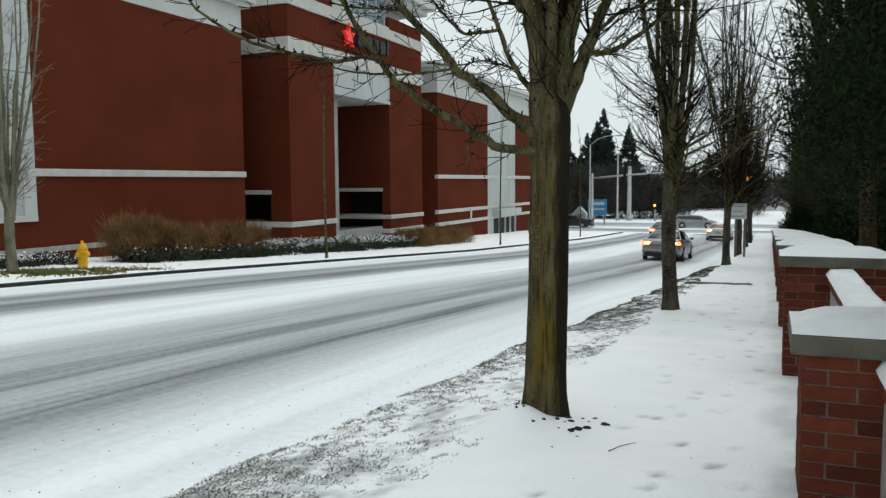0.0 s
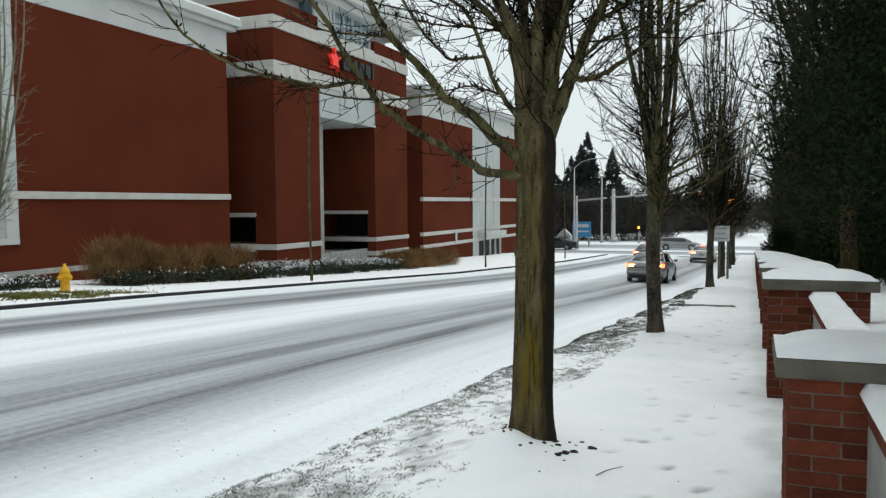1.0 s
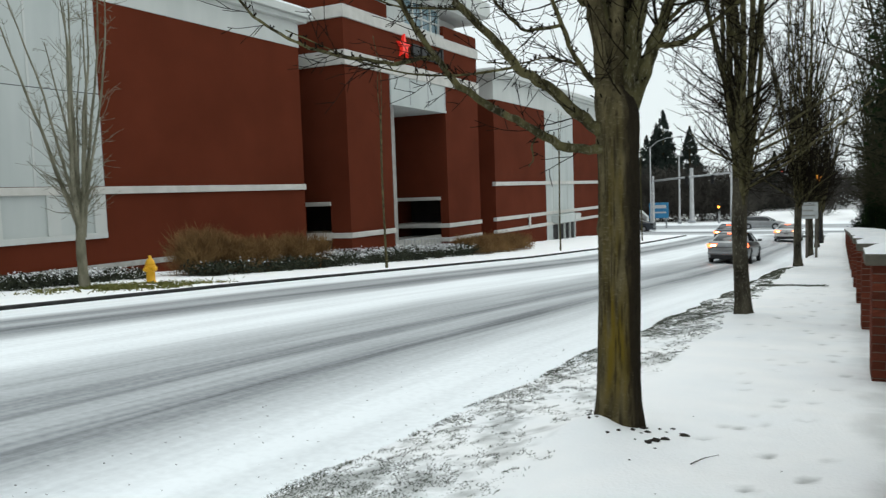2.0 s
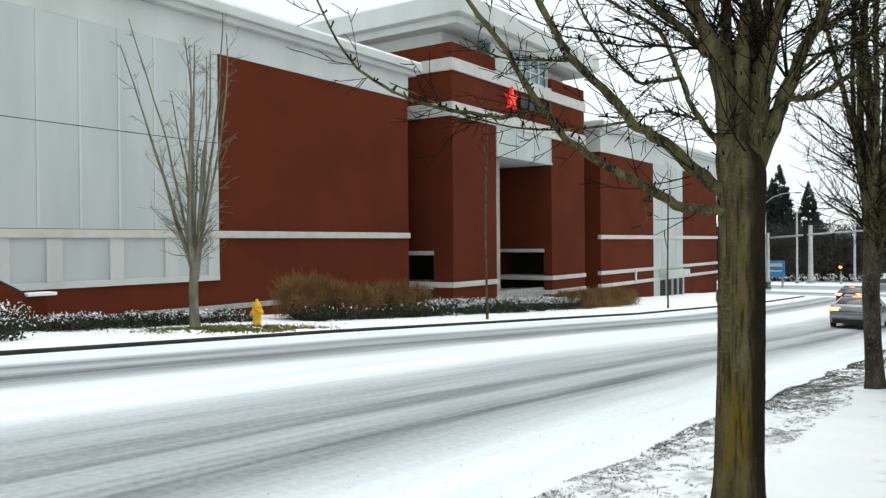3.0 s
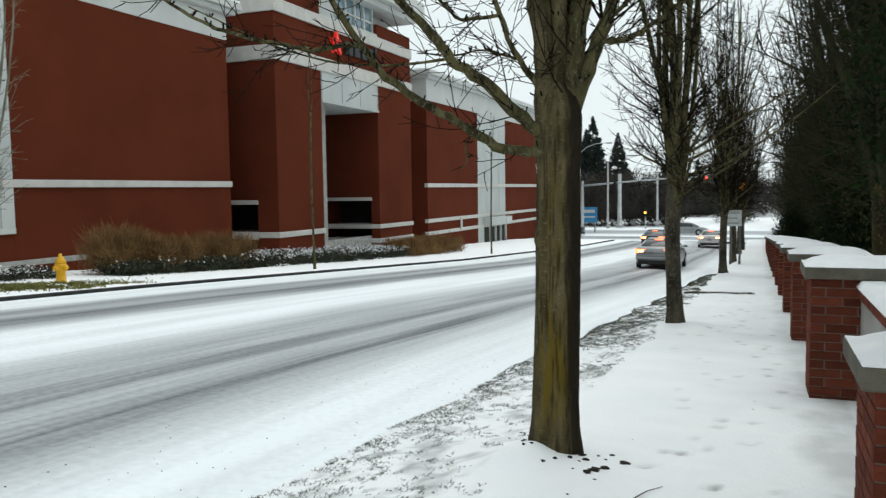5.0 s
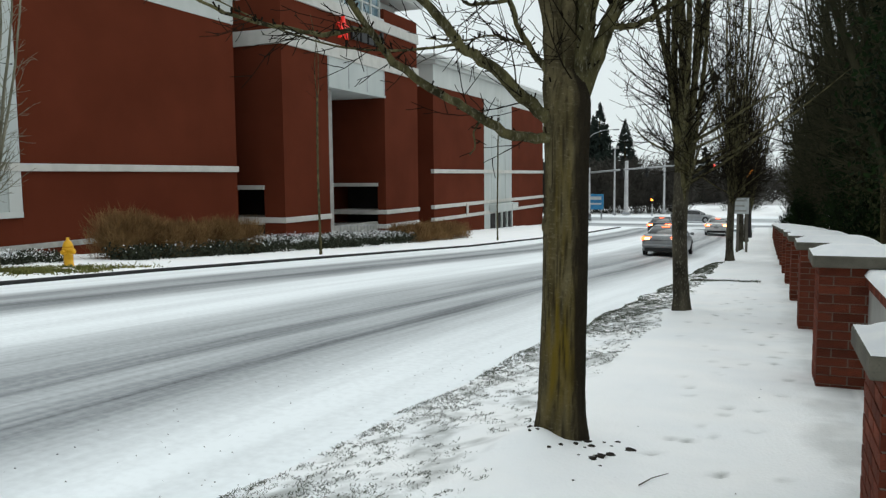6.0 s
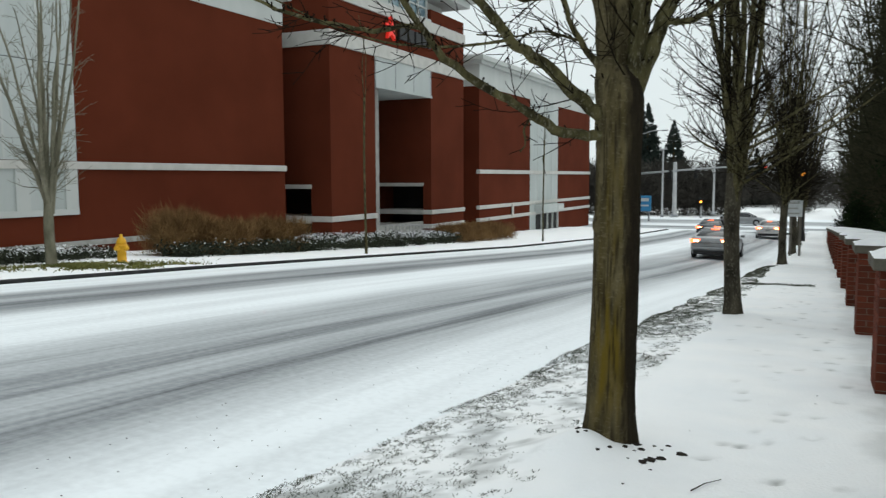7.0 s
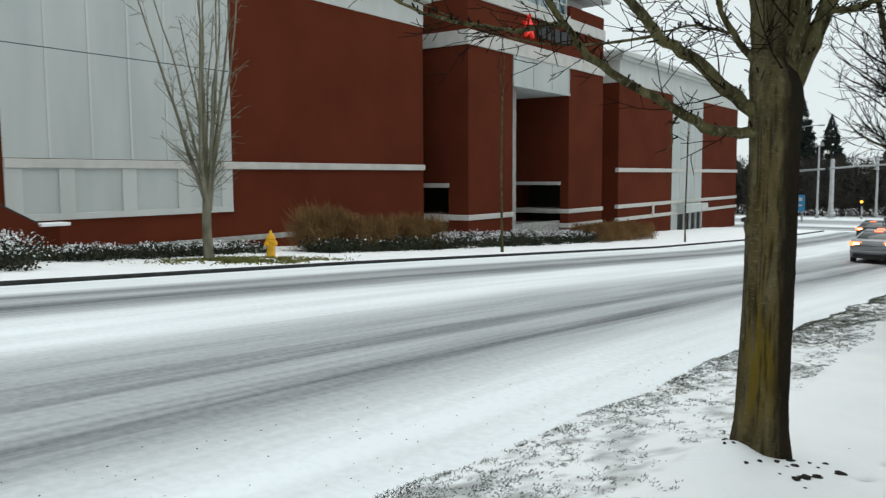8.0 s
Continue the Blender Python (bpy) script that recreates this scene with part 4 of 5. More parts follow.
for k, (ya, yb, h, n) in enumerate(((20.9, 22.6, 1.75, 260), (22.4, 24.3, 1.35, 230), (24.2, 25.9, 1.25, 220), (25.9, 28.0, 1.4, 250))):
    clump("ornamental_grass", "tall tan ornamental grass in a dry winter clump", M_DRYGRASS, -19.8 + 0.25 * (k % 2), ya, yb, 1.6, h, n, 0.5, 610 + k, 1.0, 0.03, "beds by the store")
clump("low_shrub", "low dark shrub dusted with snow", M_BOX, -18.9, 20.5, 28.5, 1.0, 0.7, 300, 0.09, 62, 0.3, 0.6, "beds by the store", 1)
clump("low_shrub", "low dark shrub dusted with snow", M_BOX, -19.3, 27, 42, 2.2, 0.8, 560, 0.10, 63, 0.3, 0.6, "beds by the store", 6)
clump("ornamental_grass", "tan ornamental grass in a dry winter clump", M_DRYGRASS, -18.8, 42, 50, 2.0, 1.1, 500, 0.45, 64, 1.1, 0.04, "beds by the store")
clump("low_shrub", "low dark shrub dusted with snow", M_BOX, -20.2, 8, 19, 1.4, 0.5, 420, 0.09, 65, 0.3, 0.6, "beds by the store", 6)
clump("low_shrub", "low dark shrub dusted with snow", M_BOX, -18.5, 5.5, 10.5, 2.0, 1.0, 380, 0.09, 66, 0.3, 0.6, "beds by the store", 8)
for k in range(7):
    clump("far_thicket", "grey-brown leafless thicket beyond the crossing", M_THICKET, -62 + 8 * k, 114 + 0.6 * k, 124 + 0.6 * k, 8, 9.5, 330, 0.8, 400 + k, 0.8, 0.12, "far thickets")
for k in range(8):
    clump("far_thicket", "grey-brown leafless thicket on the far hillside", M_THICKET, -24 + 9 * k, 148 + 2 * k, 170 + 2 * k, 9, 8.0, 150, 1.1, 420 + k, 0.8, 0.12, "far thickets")

for k, (x, ya, yb, h) in enumerate(((6.5, 58, 68, 11), (7.5, 68, 78, 12), (11, 62, 76, 13), (9, 78, 90, 12), (14, 80, 94, 13), (5.5, 112, 124, 10), (16, 112, 126, 11), (-3.0, 128, 140, 8))):
    clump("bare_grove", "tall grove of bare grey-brown twigs beyond the garden", M_THICKET, x, ya, yb, 6, h, 120, 1.5, 700 + k, 1.2, 0.035, "bare groves")

# ---- hydrant ----
hy = thing("fire_hydrant", "bright yellow cast-iron fire hydrant in thin snow", "hydrant", at=(-18.3, 18.0, fall(18) - 0.2))
hy.scale = (1.12, 1.12, 1.12)
part("barrel", Shape().lathe(0, 0, [(0.16, 0), (0.17, 0.03), (0.12, 0.05), (0.11, 0.42), (0.15, 0.45), (0.15, 0.49), (0.12, 0.51)], 16), M_YELLOW, hy, "", True)
part("bonnet", Shape().lathe(0, 0, [(0.13, 0.51), (0.13, 0.56), (0.09, 0.66), (0.04, 0.70), (0.04, 0.76), (0.02, 0.77)], 16), M_YELLOW, hy, "", True)
for dx, dy in ((1, 0), (0, 1), (0, -1)):
    part("outlet_cap", Shape().tube([(dx * 0.08, dy * 0.08, 0.4), (dx * 0.2, dy * 0.2, 0.4), (dx * 0.22, dy * 0.22, 0.4)], [0.06, 0.06, 0.035], 10), M_YELLOW, hy)

# ---- cars ----
M_SILVER = material("silver_paint", (0.24, 0.245, 0.25), (0.3, 0.305, 0.31), 0.28, 2, 30, 0.0, metal=0.85, spec=0.5)
M_WHITEP = material("white_paint", (0.6, 0.6, 0.6), (0.66, 0.66, 0.66), 0.3, 2, 30, 0.0, spec=0.5)
M_DARKP = material("dark_blue_paint", (0.03, 0.035, 0.045), (0.045, 0.05, 0.06), 0.3, 2, 30, 0.0, metal=0.3, spec=0.5)
M_CARGLASS = material("car_glass", (0.012, 0.014, 0.016), (0.02, 0.022, 0.025), 0.08, 2, 10, 0.0, spec=0.8)
M_RUBBER = material("rubber", (0.012, 0.012, 0.012), (0.022, 0.022, 0.022), 0.85, 5, 60, 0.2)
M_RIM = material("alloy", (0.3, 0.3, 0.31), (0.4, 0.4, 0.41), 0.35, 5, 20, 0.0, metal=0.8)
M_TRIM = material("black_trim", (0.015, 0.015, 0.015), (0.025, 0.025, 0.025), 0.6, 5, 40, 0.1)
M_TAIL = glow("tail_lamp", (1.0, 0.13, 0.04), 5.0)
M_BRAKE = glow("brake_lamp", (1.0, 0.42, 0.16), 16.0)
M_PLATE = material("plate", (0.2, 0.2, 0.2), (0.28, 0.28, 0.28), 0.5, 5, 40, 0)


def loft(stations):
    """Rings of points, one a station, joined to a closed skin."""
    sh = Shape()
    n = len(stations[0])
    for ring in stations:
        sh.v += ring
    for i in range(len(stations) - 1):
        sh.f += [(i * n + k, i * n + (k + 1) % n, (i + 1) * n + (k + 1) % n, (i + 1) * n + k) for k in range(n)]
    sh.f += [tuple(reversed(range(n))), tuple((len(stations) - 1) * n + k for k in range(n))]
    return sh


def ring(y, half):
    return [(x, y, z) for x, z in half] + [(-x, y, z) for x, z in reversed(half)]


def car(name, label, paint, x, y, z, yaw, pitch, wagon=False, lamps=True):
    c = thing(name, label, "car", "cars on the street")
    c.matrix_world = pose(x, y, z, pitch, 0, yaw)
    hull = []
    for yy, hw, zb, deck in ((-2.42, 0.66, 0.42, 0.84), (-2.38, 0.78, 0.34, 0.96), (-2.25, 0.86, 0.27, 1.02), (-1.9, 0.905, 0.2, 1.04), (-1.2, 0.92, 0.18, 1.0), (0, 0.92, 0.18, 0.97), (1.1, 0.92, 0.18, 0.95), (1.8, 0.9, 0.2, 0.86), (2.2, 0.84, 0.24, 0.74), (2.38, 0.7, 0.3, 0.62)):
        hull.append(ring(yy, [(hw * 0.8, zb), (hw * 0.95, zb + 0.05), (hw, zb + 0.22), (hw * 1.005, min(0.62, deck - 0.2)), (hw * 0.985, deck - 0.12), (hw * 0.93, deck - 0.03), (hw * 0.8, deck)]))
    bevelled(part("body", loft(hull), paint, c, "", True), 0.01)
    rear = ((-2.15, 0.78, 0.98), (-2.0, 0.66, 1.36)) if wagon else ((-2.1, 0.74, 1.0), (-0.95, 0.60, 1.35))
    cab = [(*rear[0], 0.78), (*rear[1], 0.78), (-0.5, 0.60, 1.42, 0.8), (0.1, 0.61, 1.42, 0.8), (0.55, 0.62, 1.36, 0.8), (1.35, 0.70, 0.97, 0.78)]
    part("glazing", loft([ring(yy, [(0.80, 0.90), (max(0.8 - 0.0, hw), 0.96), (hw, zt - 0.05), (hw - 0.06, zt)]) for yy, hw, zt, _ in cab]), M_CARGLASS, c, "dark tinted glass", True)
    y0 = -1.98 if wagon else -0.93
    part("roof", loft([ring(yy, [(hw - 0.02, zt - 0.06), (hw + 0.015, zt - 0.03), (hw - 0.05, zt + 0.012)]) for yy, hw, zt in ((y0, 0.60, 1.355), (-0.5, 0.60, 1.42), (0.1, 0.61, 1.42), (0.5, 0.62, 1.37))]), paint, c, "", True)
    for s in (-1, 1):
        part("pillar", Shape().tube([(s * 0.81, rear[0][0] + 0.4, 0.97), (s * 0.615, y0 + 0.05, 1.32)], [0.045, 0.03], 6), paint, c)
        part("pillar", Shape().tube([(s * 0.80, 1.2, 0.95), (s * 0.63, 0.5, 1.35)], [0.035, 0.03], 6), paint, c)
        part("pillar", Shape().tube([(s * 0.83, -0.2, 0.95), (s * 0.62, -0.25, 1.38)], [0.035, 0.03], 6), M_TRIM, c)
        bevelled(part("wing_mirror", Shape().box(s * 0.9 if s > 0 else -1.08, 1.08 if s > 0 else s * 0.9, 0.82, 0.95, 0.94, 1.07), paint, c), 0.03)
        bevelled(part("tail_lamp", Shape().box(min(s * 0.40, s * 0.88), max(s * 0.40, s * 0.88), -2.41, -2.1, 0.74, 0.92), M_TAIL if lamps else M_TRIM, c, "lit red tail lamp" if lamps else ""), 0.03)
        if lamps:
            part("brake_lamp", Shape().box(min(s * 0.5, s * 0.72), max(s * 0.5, s * 0.72), -2.43, -2.39, 0.79, 0.87), M_BRAKE, c, "bright brake lamp")
        for yy in (-1.38, 1.42):
            part("wheel_arch", Shape().tube([(s * 0.80, yy, 0.33), (s * 0.93, yy, 0.33)], [0.37, 0.37], 20), M_TRIM, c)
            w = part("wheel", Shape().tube([(s * 0.78, yy, 0.32), (s * 0.80, yy, 0.32), (s * 0.92, yy, 0.32), (s * 0.945, yy, 0.32)], [0.29, 0.32, 0.32, 0.29], 20), M_RUBBER, c, "black tyre")
            part("rim", Shape().tube([(s * 0.92, yy, 0.32), (s * 0.952, yy, 0.32)], [0.21, 0.2], 16), M_RIM, w)
    part("bumper", Shape().box(-0.72, 0.72, -2.43, -2.25, 0.25, 0.40), M_TRIM, c)
    bevelled(part("bumper_lip", Shape().box(-0.84, 0.84, -2.46, -2.3, 0.43, 0.56), paint, c), 0.04)
    part("boot_gap", Shape().box(-0.62, 0.62, -2.425, -2.36, 0.735, 0.75), M_TRIM, c)
    part("number_plate", Shape().box(-0.17, 0.17, -2.445, -2.42, 0.6, 0.71), M_PLATE, c)
    part("badge", Shape().tube([(0, -2.44, 0.83), (0, -2.40, 0.83)], [0.05, 0.05], 14), M_RIM, c)
    if lamps:
        part("high_brake_lamp", Shape().box(-0.18, 0.18, rear[1][0] - 0.06, rear[1][0] + 0.1, rear[1][2] - 0.035, rear[1][2] + 0.015), M_TAIL, c)
    return c


def on_road(x, y):
    return (x, y, road_z(x, y) - 0.0)


car("silver_saloon", "silver four-door saloon with lit brake lamps on snow", M_SILVER, *on_road(-4.05, 40.5), -2, -2.6)
car("dark_car", "small dark car with lit tail lamps waiting on snow", M_DARKP, *on_road(-7.1, 64.5), -1, -2.2)
car("white_car", "white saloon with lit tail lamps waiting on snow", M_WHITEP, *on_road(-3.3, 70), -1, -2.2)
car("silver_estate", "silver estate car driving along the cross street", M_SILVER, -7.4, 95.2, cross_z(0, 95.2), -90, 0, True, False)
car("grey_car", "grey car far off on the cross street", M_DARKP, -21.0, 92.0, cross_z(0, 92), 90, 0, False, False)

# ---- street furniture ----
M_BLACK = material("black_iron", (0.012, 0.012, 0.013), (0.022, 0.022, 0.022), 0.5, 5, 40, 0.1)
M_SIGNW = material("sign_white", (0.45, 0.47, 0.47), (0.55, 0.57, 0.57), 0.5, 5, 40, 0.05)
M_SIGNB = material("sign_blue", (0.03, 0.17, 0.36), (0.05, 0.25, 0.46), 0.5, 2, 40, 0.05)
M_WOOD = material("weathered_post", (0.1, 0.09, 0.075), (0.17, 0.155, 0.13), 0.9, 4, 50, 0.3, stretch=(1, 1, 0.2))
M_AMBER = glow("amber_light", (1.0, 0.3, 0.03), 7.0)
M_REDL = glow("red_light", (1.0, 0.06, 0.03), 5.0)
lz = fall(55.2)
lamp = thing("street_lamp", "black iron street lamp with a glowing amber lantern", "lamp", at=(-0.7, 55.2, lz))
part("post", Shape().lathe(0, 0, [(0.2, 0), (0.2, 0.12), (0.14, 0.2), (0.13, 0.6), (0.07, 0.7), (0.06, 3.7), (0.1, 3.75), (0.06, 3.85)], 12), M_BLACK, lamp, "", True)
part("lantern", Shape().lathe(0, 0, [(0.1, 3.85), (0.24, 3.98), (0.27, 4.12), (0.18, 4.28)], 12), M_AMBER, lamp, "glowing amber glass lantern", True)
part("lantern_cap", Shape().lathe(0, 0, [(0.2, 4.28), (0.17, 4.34), (0.05, 4.45), (0.02, 4.55)], 12), M_BLACK, lamp, "", True)

sz = fall(36.9)
sg = thing("lane_sign", "pale rectangular street sign with unreadable lines on posts", "sign", at=(-0.76, 36.9, sz))
bevelled(part("board", Shape().box(-0.37, 0.37, -0.012, 0.012, 1.62, 2.3), M_SIGNW, sg), 0.004)
for zc, w in ((2.18, 0.28), (1.96, 0.2), (1.75, 0.27)):
    part("text_bar", Shape().box(-w, w, -0.02, -0.013, zc - 0.035, zc + 0.035), M_CONC, sg)
for xx in (-0.06, 0.3):
    part("post", Shape().box(xx - 0.05, xx + 0.05, 0.014, 0.11, -0.2, 2.25), M_WOOD, sg)


def steel_pole(name, label, x, y, z0, z1, r, category="pole"):
    p = thing(name, label, category, "poles at the crossing", at=(x, y, z0))
    part("shaft", Shape().lathe(0, 0, [(r * 1.8, -0.3), (r * 1.8, 0.1), (r, 0.14), (r * 0.75, z1 - z0)], 10), M_STEEL, p, "", True)
    return p


def signal_head(parent, x, y, z, lit, facing=-1):
    """Three-lamp head, lit: index from the top, or None."""
    hd = bevelled(part("signal_head", Shape().box(x - 0.18, x + 0.18, y - 0.14, y + 0.14, z - 0.5, z + 0.5), M_BLACK, parent, "black three-lamp signal head"), 0.03)
    for k in range(3):
        zz = z + 0.32 - 0.32 * k
        part("lens", Shape().tube([(x, y + facing * 0.14, zz), (x, y + facing * 0.19, zz)], [0.14, 0.13], 14), (M_REDL if k == 0 else M_AMBER) if lit == k else M_TRIM, hd)
        part("visor", Shape().box(x - 0.16, x + 0.16, y + facing * 0.34 if facing < 0 else y + 0.14, y - 0.14 if facing < 0 else y + 0.34, zz + 0.14, zz + 0.16), M_BLACK, hd)


mz = fall(94)
mast = steel_pole("signal_mast", "galvanised traffic signal mast with a long arm", -19.2, 94.5, mz, 2.2, 0.17, "traffic light")
part("mast_arm", Shape().tube([(0, 0, 1.62 - mz), (4, 0.3, 1.95 - mz), (9, 0.8, 2.3 - mz), (14.6, 1.4, 2.5 - mz)], [0.12, 0.11, 0.09, 0.06], 8), M_STEEL, mast, "", True)
for x, y, zz, lit in ((3.8, 0.15, 1.55, None), (6.6, 0.4, 1.6, None), (11.7, 0.9, 1.85, 0), (13.9, 1.15, 2.0, 0)):
    signal_head(mast, x, y, zz - mz, lit)
p1 = steel_pole("camera_pole", "tall steel pole with a camera bracket", -18.0, 104.6, -3.6, 4.8, 0.13)
part("bracket", Shape().box(-0.5, 0.5, -0.05, 0.05, 8.3, 8.45).box(-0.45, -0.25, -0.1, 0.1, 8.45, 8.7).box(0.2, 0.45, -0.1, 0.1, 8.45, 8.65), M_STEEL, p1)
steel_pole("steel_post", "thick grey steel utility post", -17.0, 107.8, -3.65, 3.2, 0.3)
steel_pole("steel_post", "grey steel utility post", -12.4, 110.4, -3.5, 3.4, 0.15)
p4 = steel_pole("street_light", "tall street light with a curved arm", -20.3, 98.3, -3.8, 5.8, 0.1, "lamp")
part("arm", Shape().tube([(0, 0, 9.5), (0.8, 0.1, 10.2), (2.0, 0.3, 10.6), (3.2, 0.6, 10.65)], [0.06, 0.05, 0.05, 0.04], 6), M_STEEL, p4, "", True)
bevelled(part("luminaire", Shape().box(3.1, 3.8, 0.45, 0.75, 10.55, 10.72), M_STEEL, p4), 0.04)
p5 = steel_pole("signal_post", "short signal post with a lit amber lamp", -13.3, 105.3, -3.65, -1.5, 0.08, "traffic light")
signal_head(p5, 0, -0.1, 1.75, 1)
bz = -3.9
bs = thing("business_sign", "blue and white roadside business sign on two posts", "sign", at=(-19.4, 98.5, bz))
bevelled(part("board", Shape().box(-1.15, 1.15, -0.12, 0.12, 1.0, 2.9), M_SIGNB, bs, "blue sign board"), 0.03)
part("text_bar", Shape().box(-0.9, 0.9, -0.15, -0.12, 2.2, 2.6).box(-0.6, 0.9, -0.15, -0.12, 1.6, 1.8), M_SIGNW, bs)
for xx in (-0.9, 0.9):
    part("post", Shape().box(xx - 0.09, xx + 0.09, -0.09, 0.09, -0.2, 1.0), M_STEEL, bs)
ks = thing("utility_cabinet", "pale pitched utility cabinet beside the crossing", "cabinet", at=(-20.4, 93.3, -3.9))
cab = Shape()
cab.v = [(-0.8, -0.5, 0), (0.8, -0.5, 0), (0.8, -0.5, 1.4), (0, -0.5, 2.2), (-0.8, -0.5, 1.4), (-0.8, 0.5, 0), (0.8, 0.5, 0), (0.8, 0.5, 1.4), (0, 0.5, 2.2), (-0.8, 0.5, 1.4)]
cab.f = [(0, 1, 2, 3, 4), (9, 8, 7, 6, 5), (0, 5, 6, 1), (1, 6, 7, 2), (2, 7, 8, 3), (3, 8, 9, 4), (4, 9, 5, 0)]
part("body", cab, M_SIGNW, ks)
part("door", Shape().box(-0.5, 0.5, -0.53, -0.5, 0.1, 1.3), M_CONC, ks)

cb = thing("overhead_cable", "thin dark overhead cable along the far pavement", "cable")
part("cable", Shape().tube([(-19.5, -30 + 2.5 * k, 4.55 + 0.002 * (k - 19) ** 2) for k in range(20)] + [(-20.6, 18.4, 4.76), (-22.98, 20.3, 5.15)], [0.012] * 22, 5), M_BLACK, cb)

# stair wall beside the store
sw = thing("stair_wall", "red stair wall with a dark sloping rail and white cap", "wall", at=(-20.3, 12.2, fall(12) - 0.2))
st = Shape()
z0 = fall(12) - 0.2
prof = [(-6, -0.5), (0.2, -0.5), (0.2, 0.02 - z0), (-0.3, 0.05 - z0), (-6, 3.2 - z0)]
st.v = [(0, yy, zz) for yy, zz in prof] + [(-0.25, yy, zz) for yy, zz in prof]
st.f = [(0, 1, 2, 3, 4), (9, 8, 7, 6, 5)] + [(k, 5 + k, 5 + (k + 1) % 5, (k + 1) % 5) for k in range(5)]
part("panel", st, M_RED, sw)
part("rail", Shape().tube([(-0.12, -0.3, 0.08 - z0), (-0.12, -6, 3.25 - z0)], [0.05, 0.05], 6), M_BLACK, sw)
bevelled(part("cap", Shape().box(-0.35, 0.12, -0.35, 0.45, 0.03 - z0, 0.12 - z0), M_CAPSNOW, sw), 0.02)

# ramp railing at the store entrance
rr = thing("ramp_railing", "pale metal railing along the entrance ramp", "railing", at=(-21.4, 42.5, fall(42.5) - 0.2))
for zz in (0.95, 0.5):
    part("rail", Shape().tube([(0, -3.4, zz + 0.17), (0, 3.4, zz - 0.17)], [0.03, 0.03], 6), M_STEEL, rr)
for k in range(18):
    yy = -3.4 + 6.8 * k / 17
    part("baluster", Shape().tube([(0, yy, -0.3 - 0.05 * yy), (0, yy, 0.95 - 0.05 * yy)], [0.02, 0.02], 5), M_STEEL, rr)
# ---- grass, clods and litter in the snow ----
M_BLADE = material("winter_grass", (0.045, 0.052, 0.036), (0.13, 0.14, 0.11), 0.9, 5, 20, 0, spec=0.1)
M_GRASSY = material("yellow_green_grass", (0.09, 0.10, 0.025), (0.18, 0.17, 0.06), 0.9, 3, 20, 0, spec=0.1)
M_SOIL = material("dark_soil", (0.012, 0.01, 0.008), (0.03, 0.024, 0.018), 0.95, 9, 60, 0.5)


def blades(rng, sh, x, y, z, ln, width):
    a = rng.uniform(0, 6.28)
    lean = rng.uniform(0.5, 1.6)
    d = Vector((math.cos(a) * lean, math.sin(a) * lean, 1)).normalized()
    w = Vector((-math.sin(a), math.cos(a), 0)) * width
    p = Vector((x, y, z - 0.005))
    b = len(sh.v)
    sh.v += [tuple(p - w), tuple(p + w), tuple(p + d * ln * 0.6 + w * 0.6), tuple(p + d * ln + Vector((0, 0, -0.2 * ln)))]
    sh.f += [(b, b + 1, b + 2), (b, b + 2, b + 3)]


rngg = random.Random(77)
gs = Shape()
made = 0
while made < 85000:
    y = 1.5 + 27 * rngg.random() ** 1.6
    wide = 1.45 * (1 - y / 36)
    u = rngg.random()
    x = kerb_near(y) + 0.06 + 0.16 * noise.noise((y * 1.1, 4.4, 0.3)) + u * wide
    n1 = 0.6 * noise.noise((x * 1.6, y * 0.9, 1.5)) + 0.55 * noise.noise((x * 9, y * 7, 8.5)) + 0.6 * noise.noise((x * 24, y * 20, 2.5))
    edge = 0.2 if u < 0.2 else 0.0
    if n1 + edge - 0.25 * u + 0.012 * y < -0.02 + 0.5 * rngg.random():
        made += 0.05
        continue
    blades(rngg, gs, x, y, near_z(x, y), rngg.uniform(0.012, 0.036), 0.0011 + 0.00024 * y)
    made += 1
for k in range(1300):
    t = rngg.random()
    x, y = -1.3 + 1.5 * t ** 1.3, 20.2 + rngg.gauss(0, 0.1) + 0.25 * noise.noise((t * 3, 2.2, 0.5))
    blades(rngg, gs, x, y, near_z(x, y), rngg.uniform(0.03, 0.07), 0.008)
tagged(part("verge_grass", gs, M_BLADE), "dark winter grass poking through the snow by the kerb", "grass", kind="stuff")
gs = Shape()
for k in range(7000):
    y = rngg.gauss(16.4, 1.15)
    x = -17.4 + rngg.gauss(0, 0.55) + 0.15 * (y - 16)
    if x > kerb_far(y) - 0.4 or noise.noise((x * 1.5, y * 1.5, 4)) + 0.5 * noise.noise((x * 5, y * 5, 1)) < 0.02:
        continue
    blades(rngg, gs, x, y, fall(y) - 0.17 + bumpy(x, y, 0.8, 0.05), rngg.uniform(0.08, 0.2), 0.02)
tagged(part("far_verge_grass", gs, M_GRASSY), "yellow-green grass in thin snow round the young tree", "grass", kind="stuff")


def clod(rng, x, y, z, r):
    sh = Shape().lathe(0, 0, [(r * 0.8, -0.01), (r, r * 0.15), (r * 0.7, r * 0.4), (r * 0.2, r * 0.55)], 8)
    for i, v in enumerate(sh.v):
        f = rng.uniform(0.4, 1.5)
        sh.v[i] = (v[0] * f, v[1] * f * 0.8, v[2] * rng.uniform(0.7, 1.2))
    ob = part("soil_clod", sh, M_SOIL)
    ob.location = (x, y, z)
    return tagged(ob, "dark clod of wet soil on the snow", "soil", "clods round the tree")


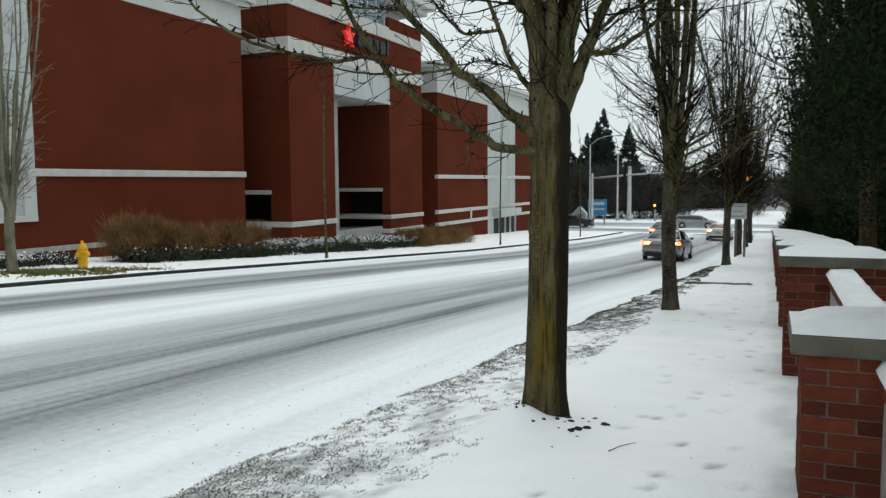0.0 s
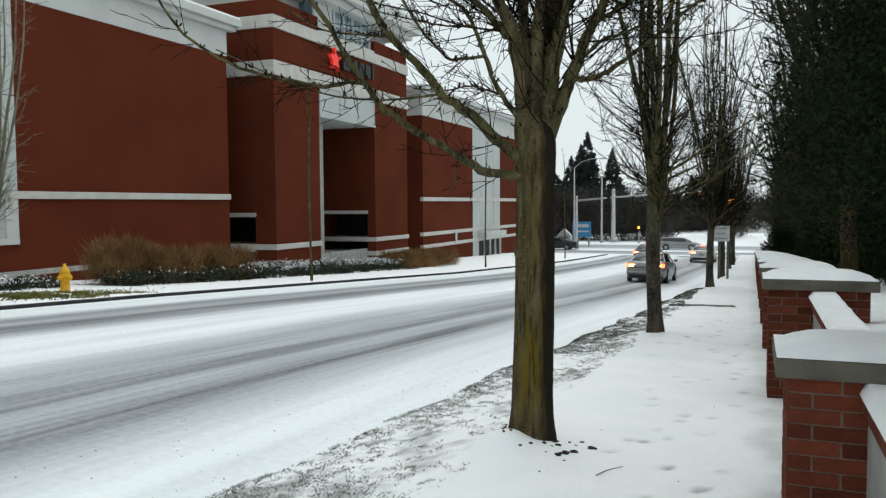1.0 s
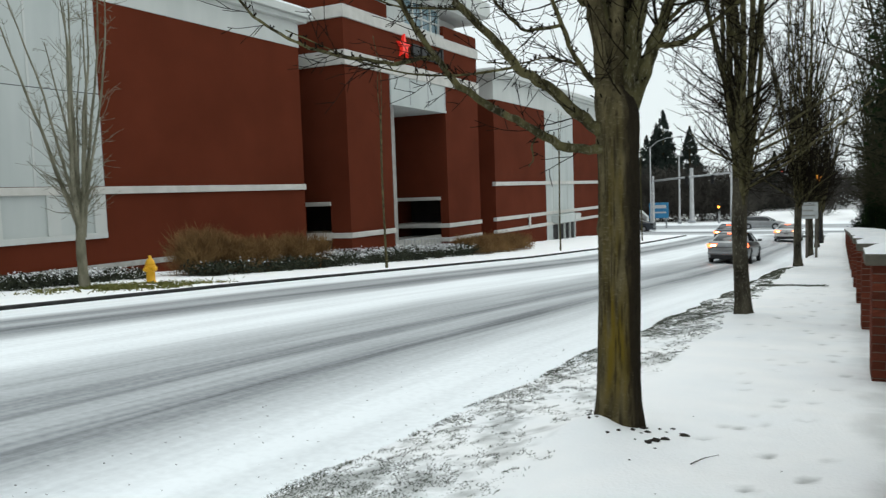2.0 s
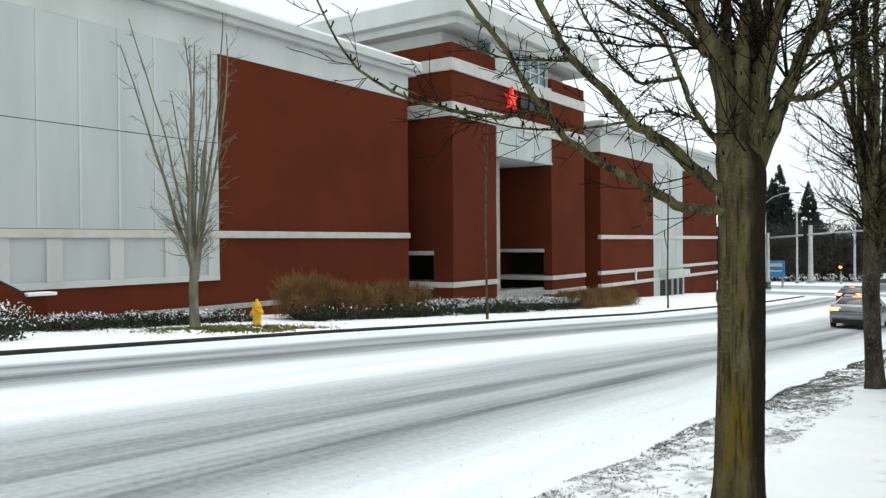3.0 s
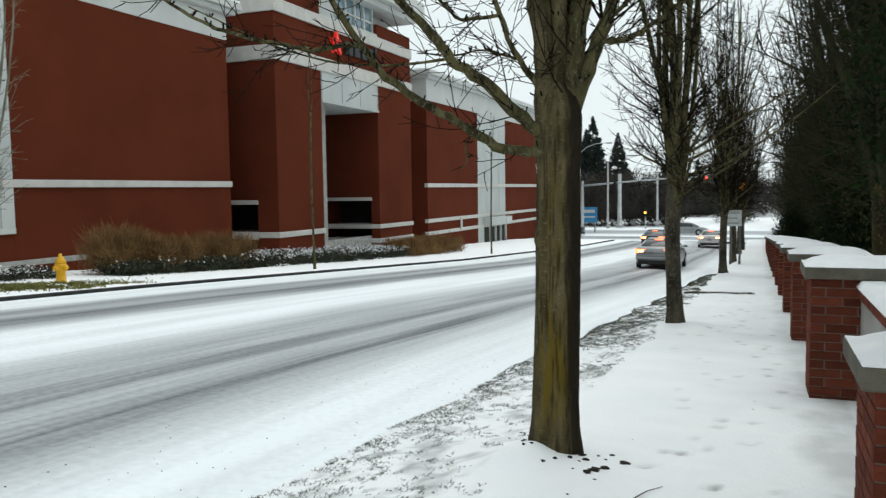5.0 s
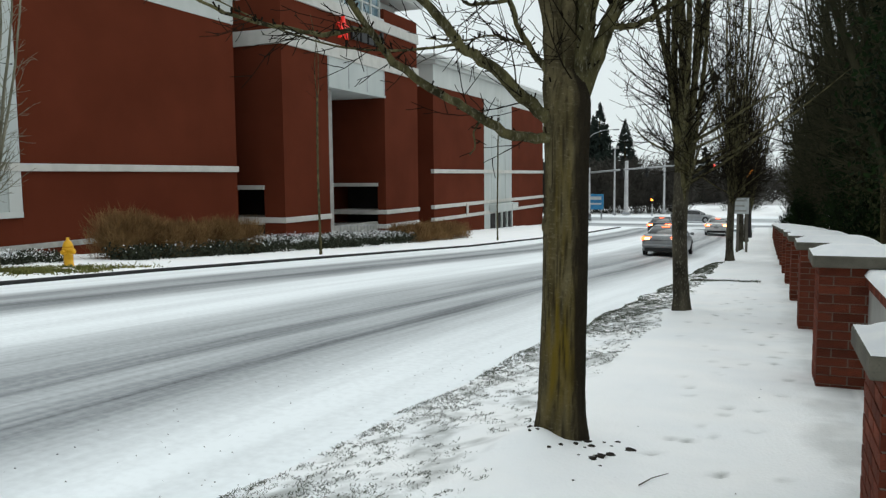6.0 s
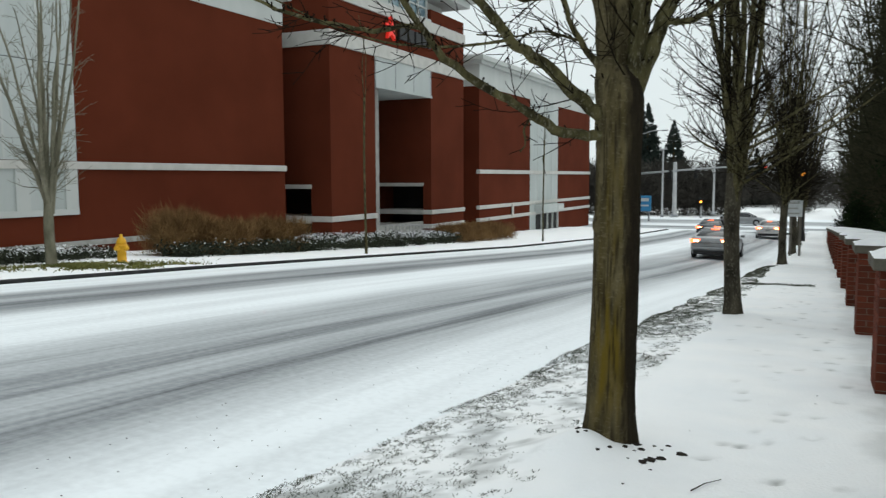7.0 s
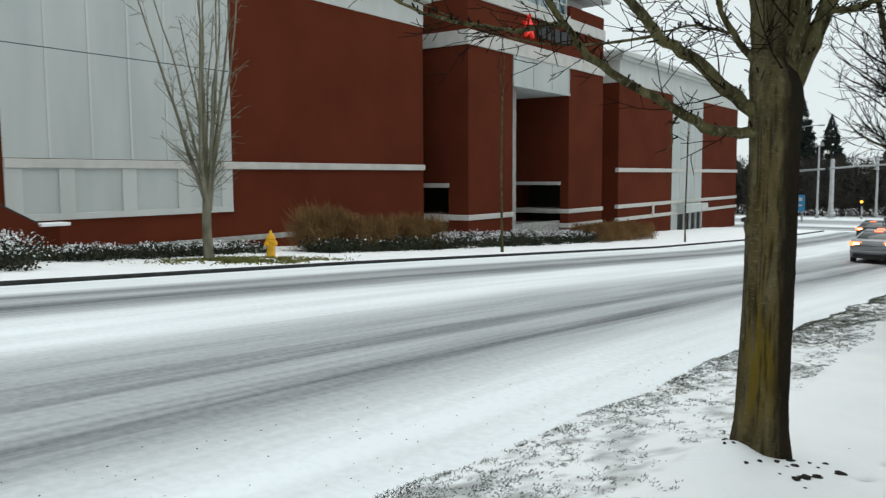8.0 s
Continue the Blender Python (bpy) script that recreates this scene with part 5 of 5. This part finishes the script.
for k in range(15):
    a = rngg.uniform(-2.9, 0.5)
    d = 0.15 + abs(rngg.gauss(0, 0.11))
    x, y = T1[0] + math.cos(a) * d * 1.1, T1[1] + math.sin(a) * d * 1.3
    clod(rngg, x, y, near_z(x, y), rngg.uniform(0.008, 0.028))
for x, y, r in ((-0.6, 5.72, 0.034), (-0.55, 5.78, 0.028), (-0.63, 5.66, 0.03), (-0.46, 5.95, 0.03)):
    clod(rngg, x, y, near_z(x, y), r)
for k in range(16):
    x, y = rngg.uniform(-1.6, 0.6), rngg.uniform(3.2, 9)
    clod(rngg, x, y, near_z(x, y), rngg.uniform(0.004, 0.012))
specks = Shape()
for k in range(260):
    y = 1.8 + 9 * rngg.random() ** 1.4
    x = kerb_near(y) - 0.15 - 1.9 * rngg.random() ** 1.6
    r = rngg.uniform(0.004, 0.011)
    b, z = len(specks.v), road_z(x, y)
    specks.v += [(x - r, y - r * 0.6, z - 0.003), (x + r * rngg.uniform(0.6, 1.6), y - r * 0.4, z - 0.003), (x, y + r, z - 0.003), (x, y, z + r * 0.7)]
    specks.f += [(b, b + 1, b + 3), (b + 1, b + 2, b + 3), (b + 2, b, b + 3)]
tagged(part("road_grit", specks, M_SOIL), "dark grit scattered on the snow beside the kerb", "grit", kind="stuff")
twig = part("fallen_twig", Shape().tube([(-0.32, 5.35, near_z(-0.32, 5.35) + 0.01), (-0.27, 5.5, near_z(-0.27, 5.5) + 0.012), (-0.2, 5.62, near_z(-0.2, 5.62) + 0.01)], [0.0035, 0.003, 0.002], 5), M_TWIG)
tagged(twig, "thin fallen twig lying on the snow", "twig")

# ---- bricks of the piers and coping ----
COURSE, LONG, SHORT, SIDE, JOINT = 0.0777, 0.2475, 0.1175, 0.188, 0.011


def brick_mesh(length, h=COURSE - JOINT, d=0.05, along="x"):
    sh = Shape()
    if along == "x":
        sh.box(0, length - JOINT, 0, d, 0, h)
    else:
        sh.box(0, d, 0, length - JOINT, 0, h)
    for i, v in enumerate(sh.v):
        sh.v[i] = tuple(c + random.uniform(-0.0015, 0.0015) for c in v)
    return sh.mesh("brick", M_BRICK)


BRICKS = {(ln, ax): brick_mesh(ln, along=ax) for ln in (LONG, SHORT, SIDE, SIDE / 2) for ax in "xy"}


def lay(ln, ax, loc, parent):
    ob = new("brick", BRICKS[ln, ax])
    ob.parent, ob.location = parent, loc


def courses(i, parent, height, emit):
    for k in range(int(height / COURSE) + 1):
        z = height - (k + 1) * COURSE + JOINT * 0.5
        if z < -0.03:
            break
        x = 0.0
        for ln in ((SHORT, LONG, LONG, LONG) if k % 2 else (LONG, LONG, LONG, SHORT)):
            emit(ln, "x", (x, 0, z), parent)
            x += ln
        y = 0.056
        for ln in ((SIDE, SIDE, SIDE) if k % 2 else (SIDE / 2, SIDE, SIDE, SIDE / 2)):
            emit(ln, "y", (0, y, z), parent)
            y += ln


for i, pr, height in piers:
    if i <= 7:
        courses(i, pr, height, lay)
    else:
        rest = Shape()

        def joined(ln, ax, loc, parent):
            if ax == "x":
                rest.box(loc[0], loc[0] + ln - JOINT, 0, 0.05, loc[2], loc[2] + COURSE - JOINT)
            else:
                rest.box(0, 0.05, loc[1], loc[1] + ln - JOINT, loc[2], loc[2] + COURSE - JOINT)

        courses(i, pr, height, joined)
        tagged(part("brickwork", rest, M_BRICK, pr), kind="stuff")
COPING = Shape().box(0, 0.235, 0, 0.094, 0, 0.08).mesh("brick", M_BRICK)
for gw, L, z in copings[:4]:
    for k in range(int(L / 0.104)):
        ob = new("brick", COPING)
        ob.parent, ob.location = gw, (-0.003, 0.006 + k * 0.104, z)
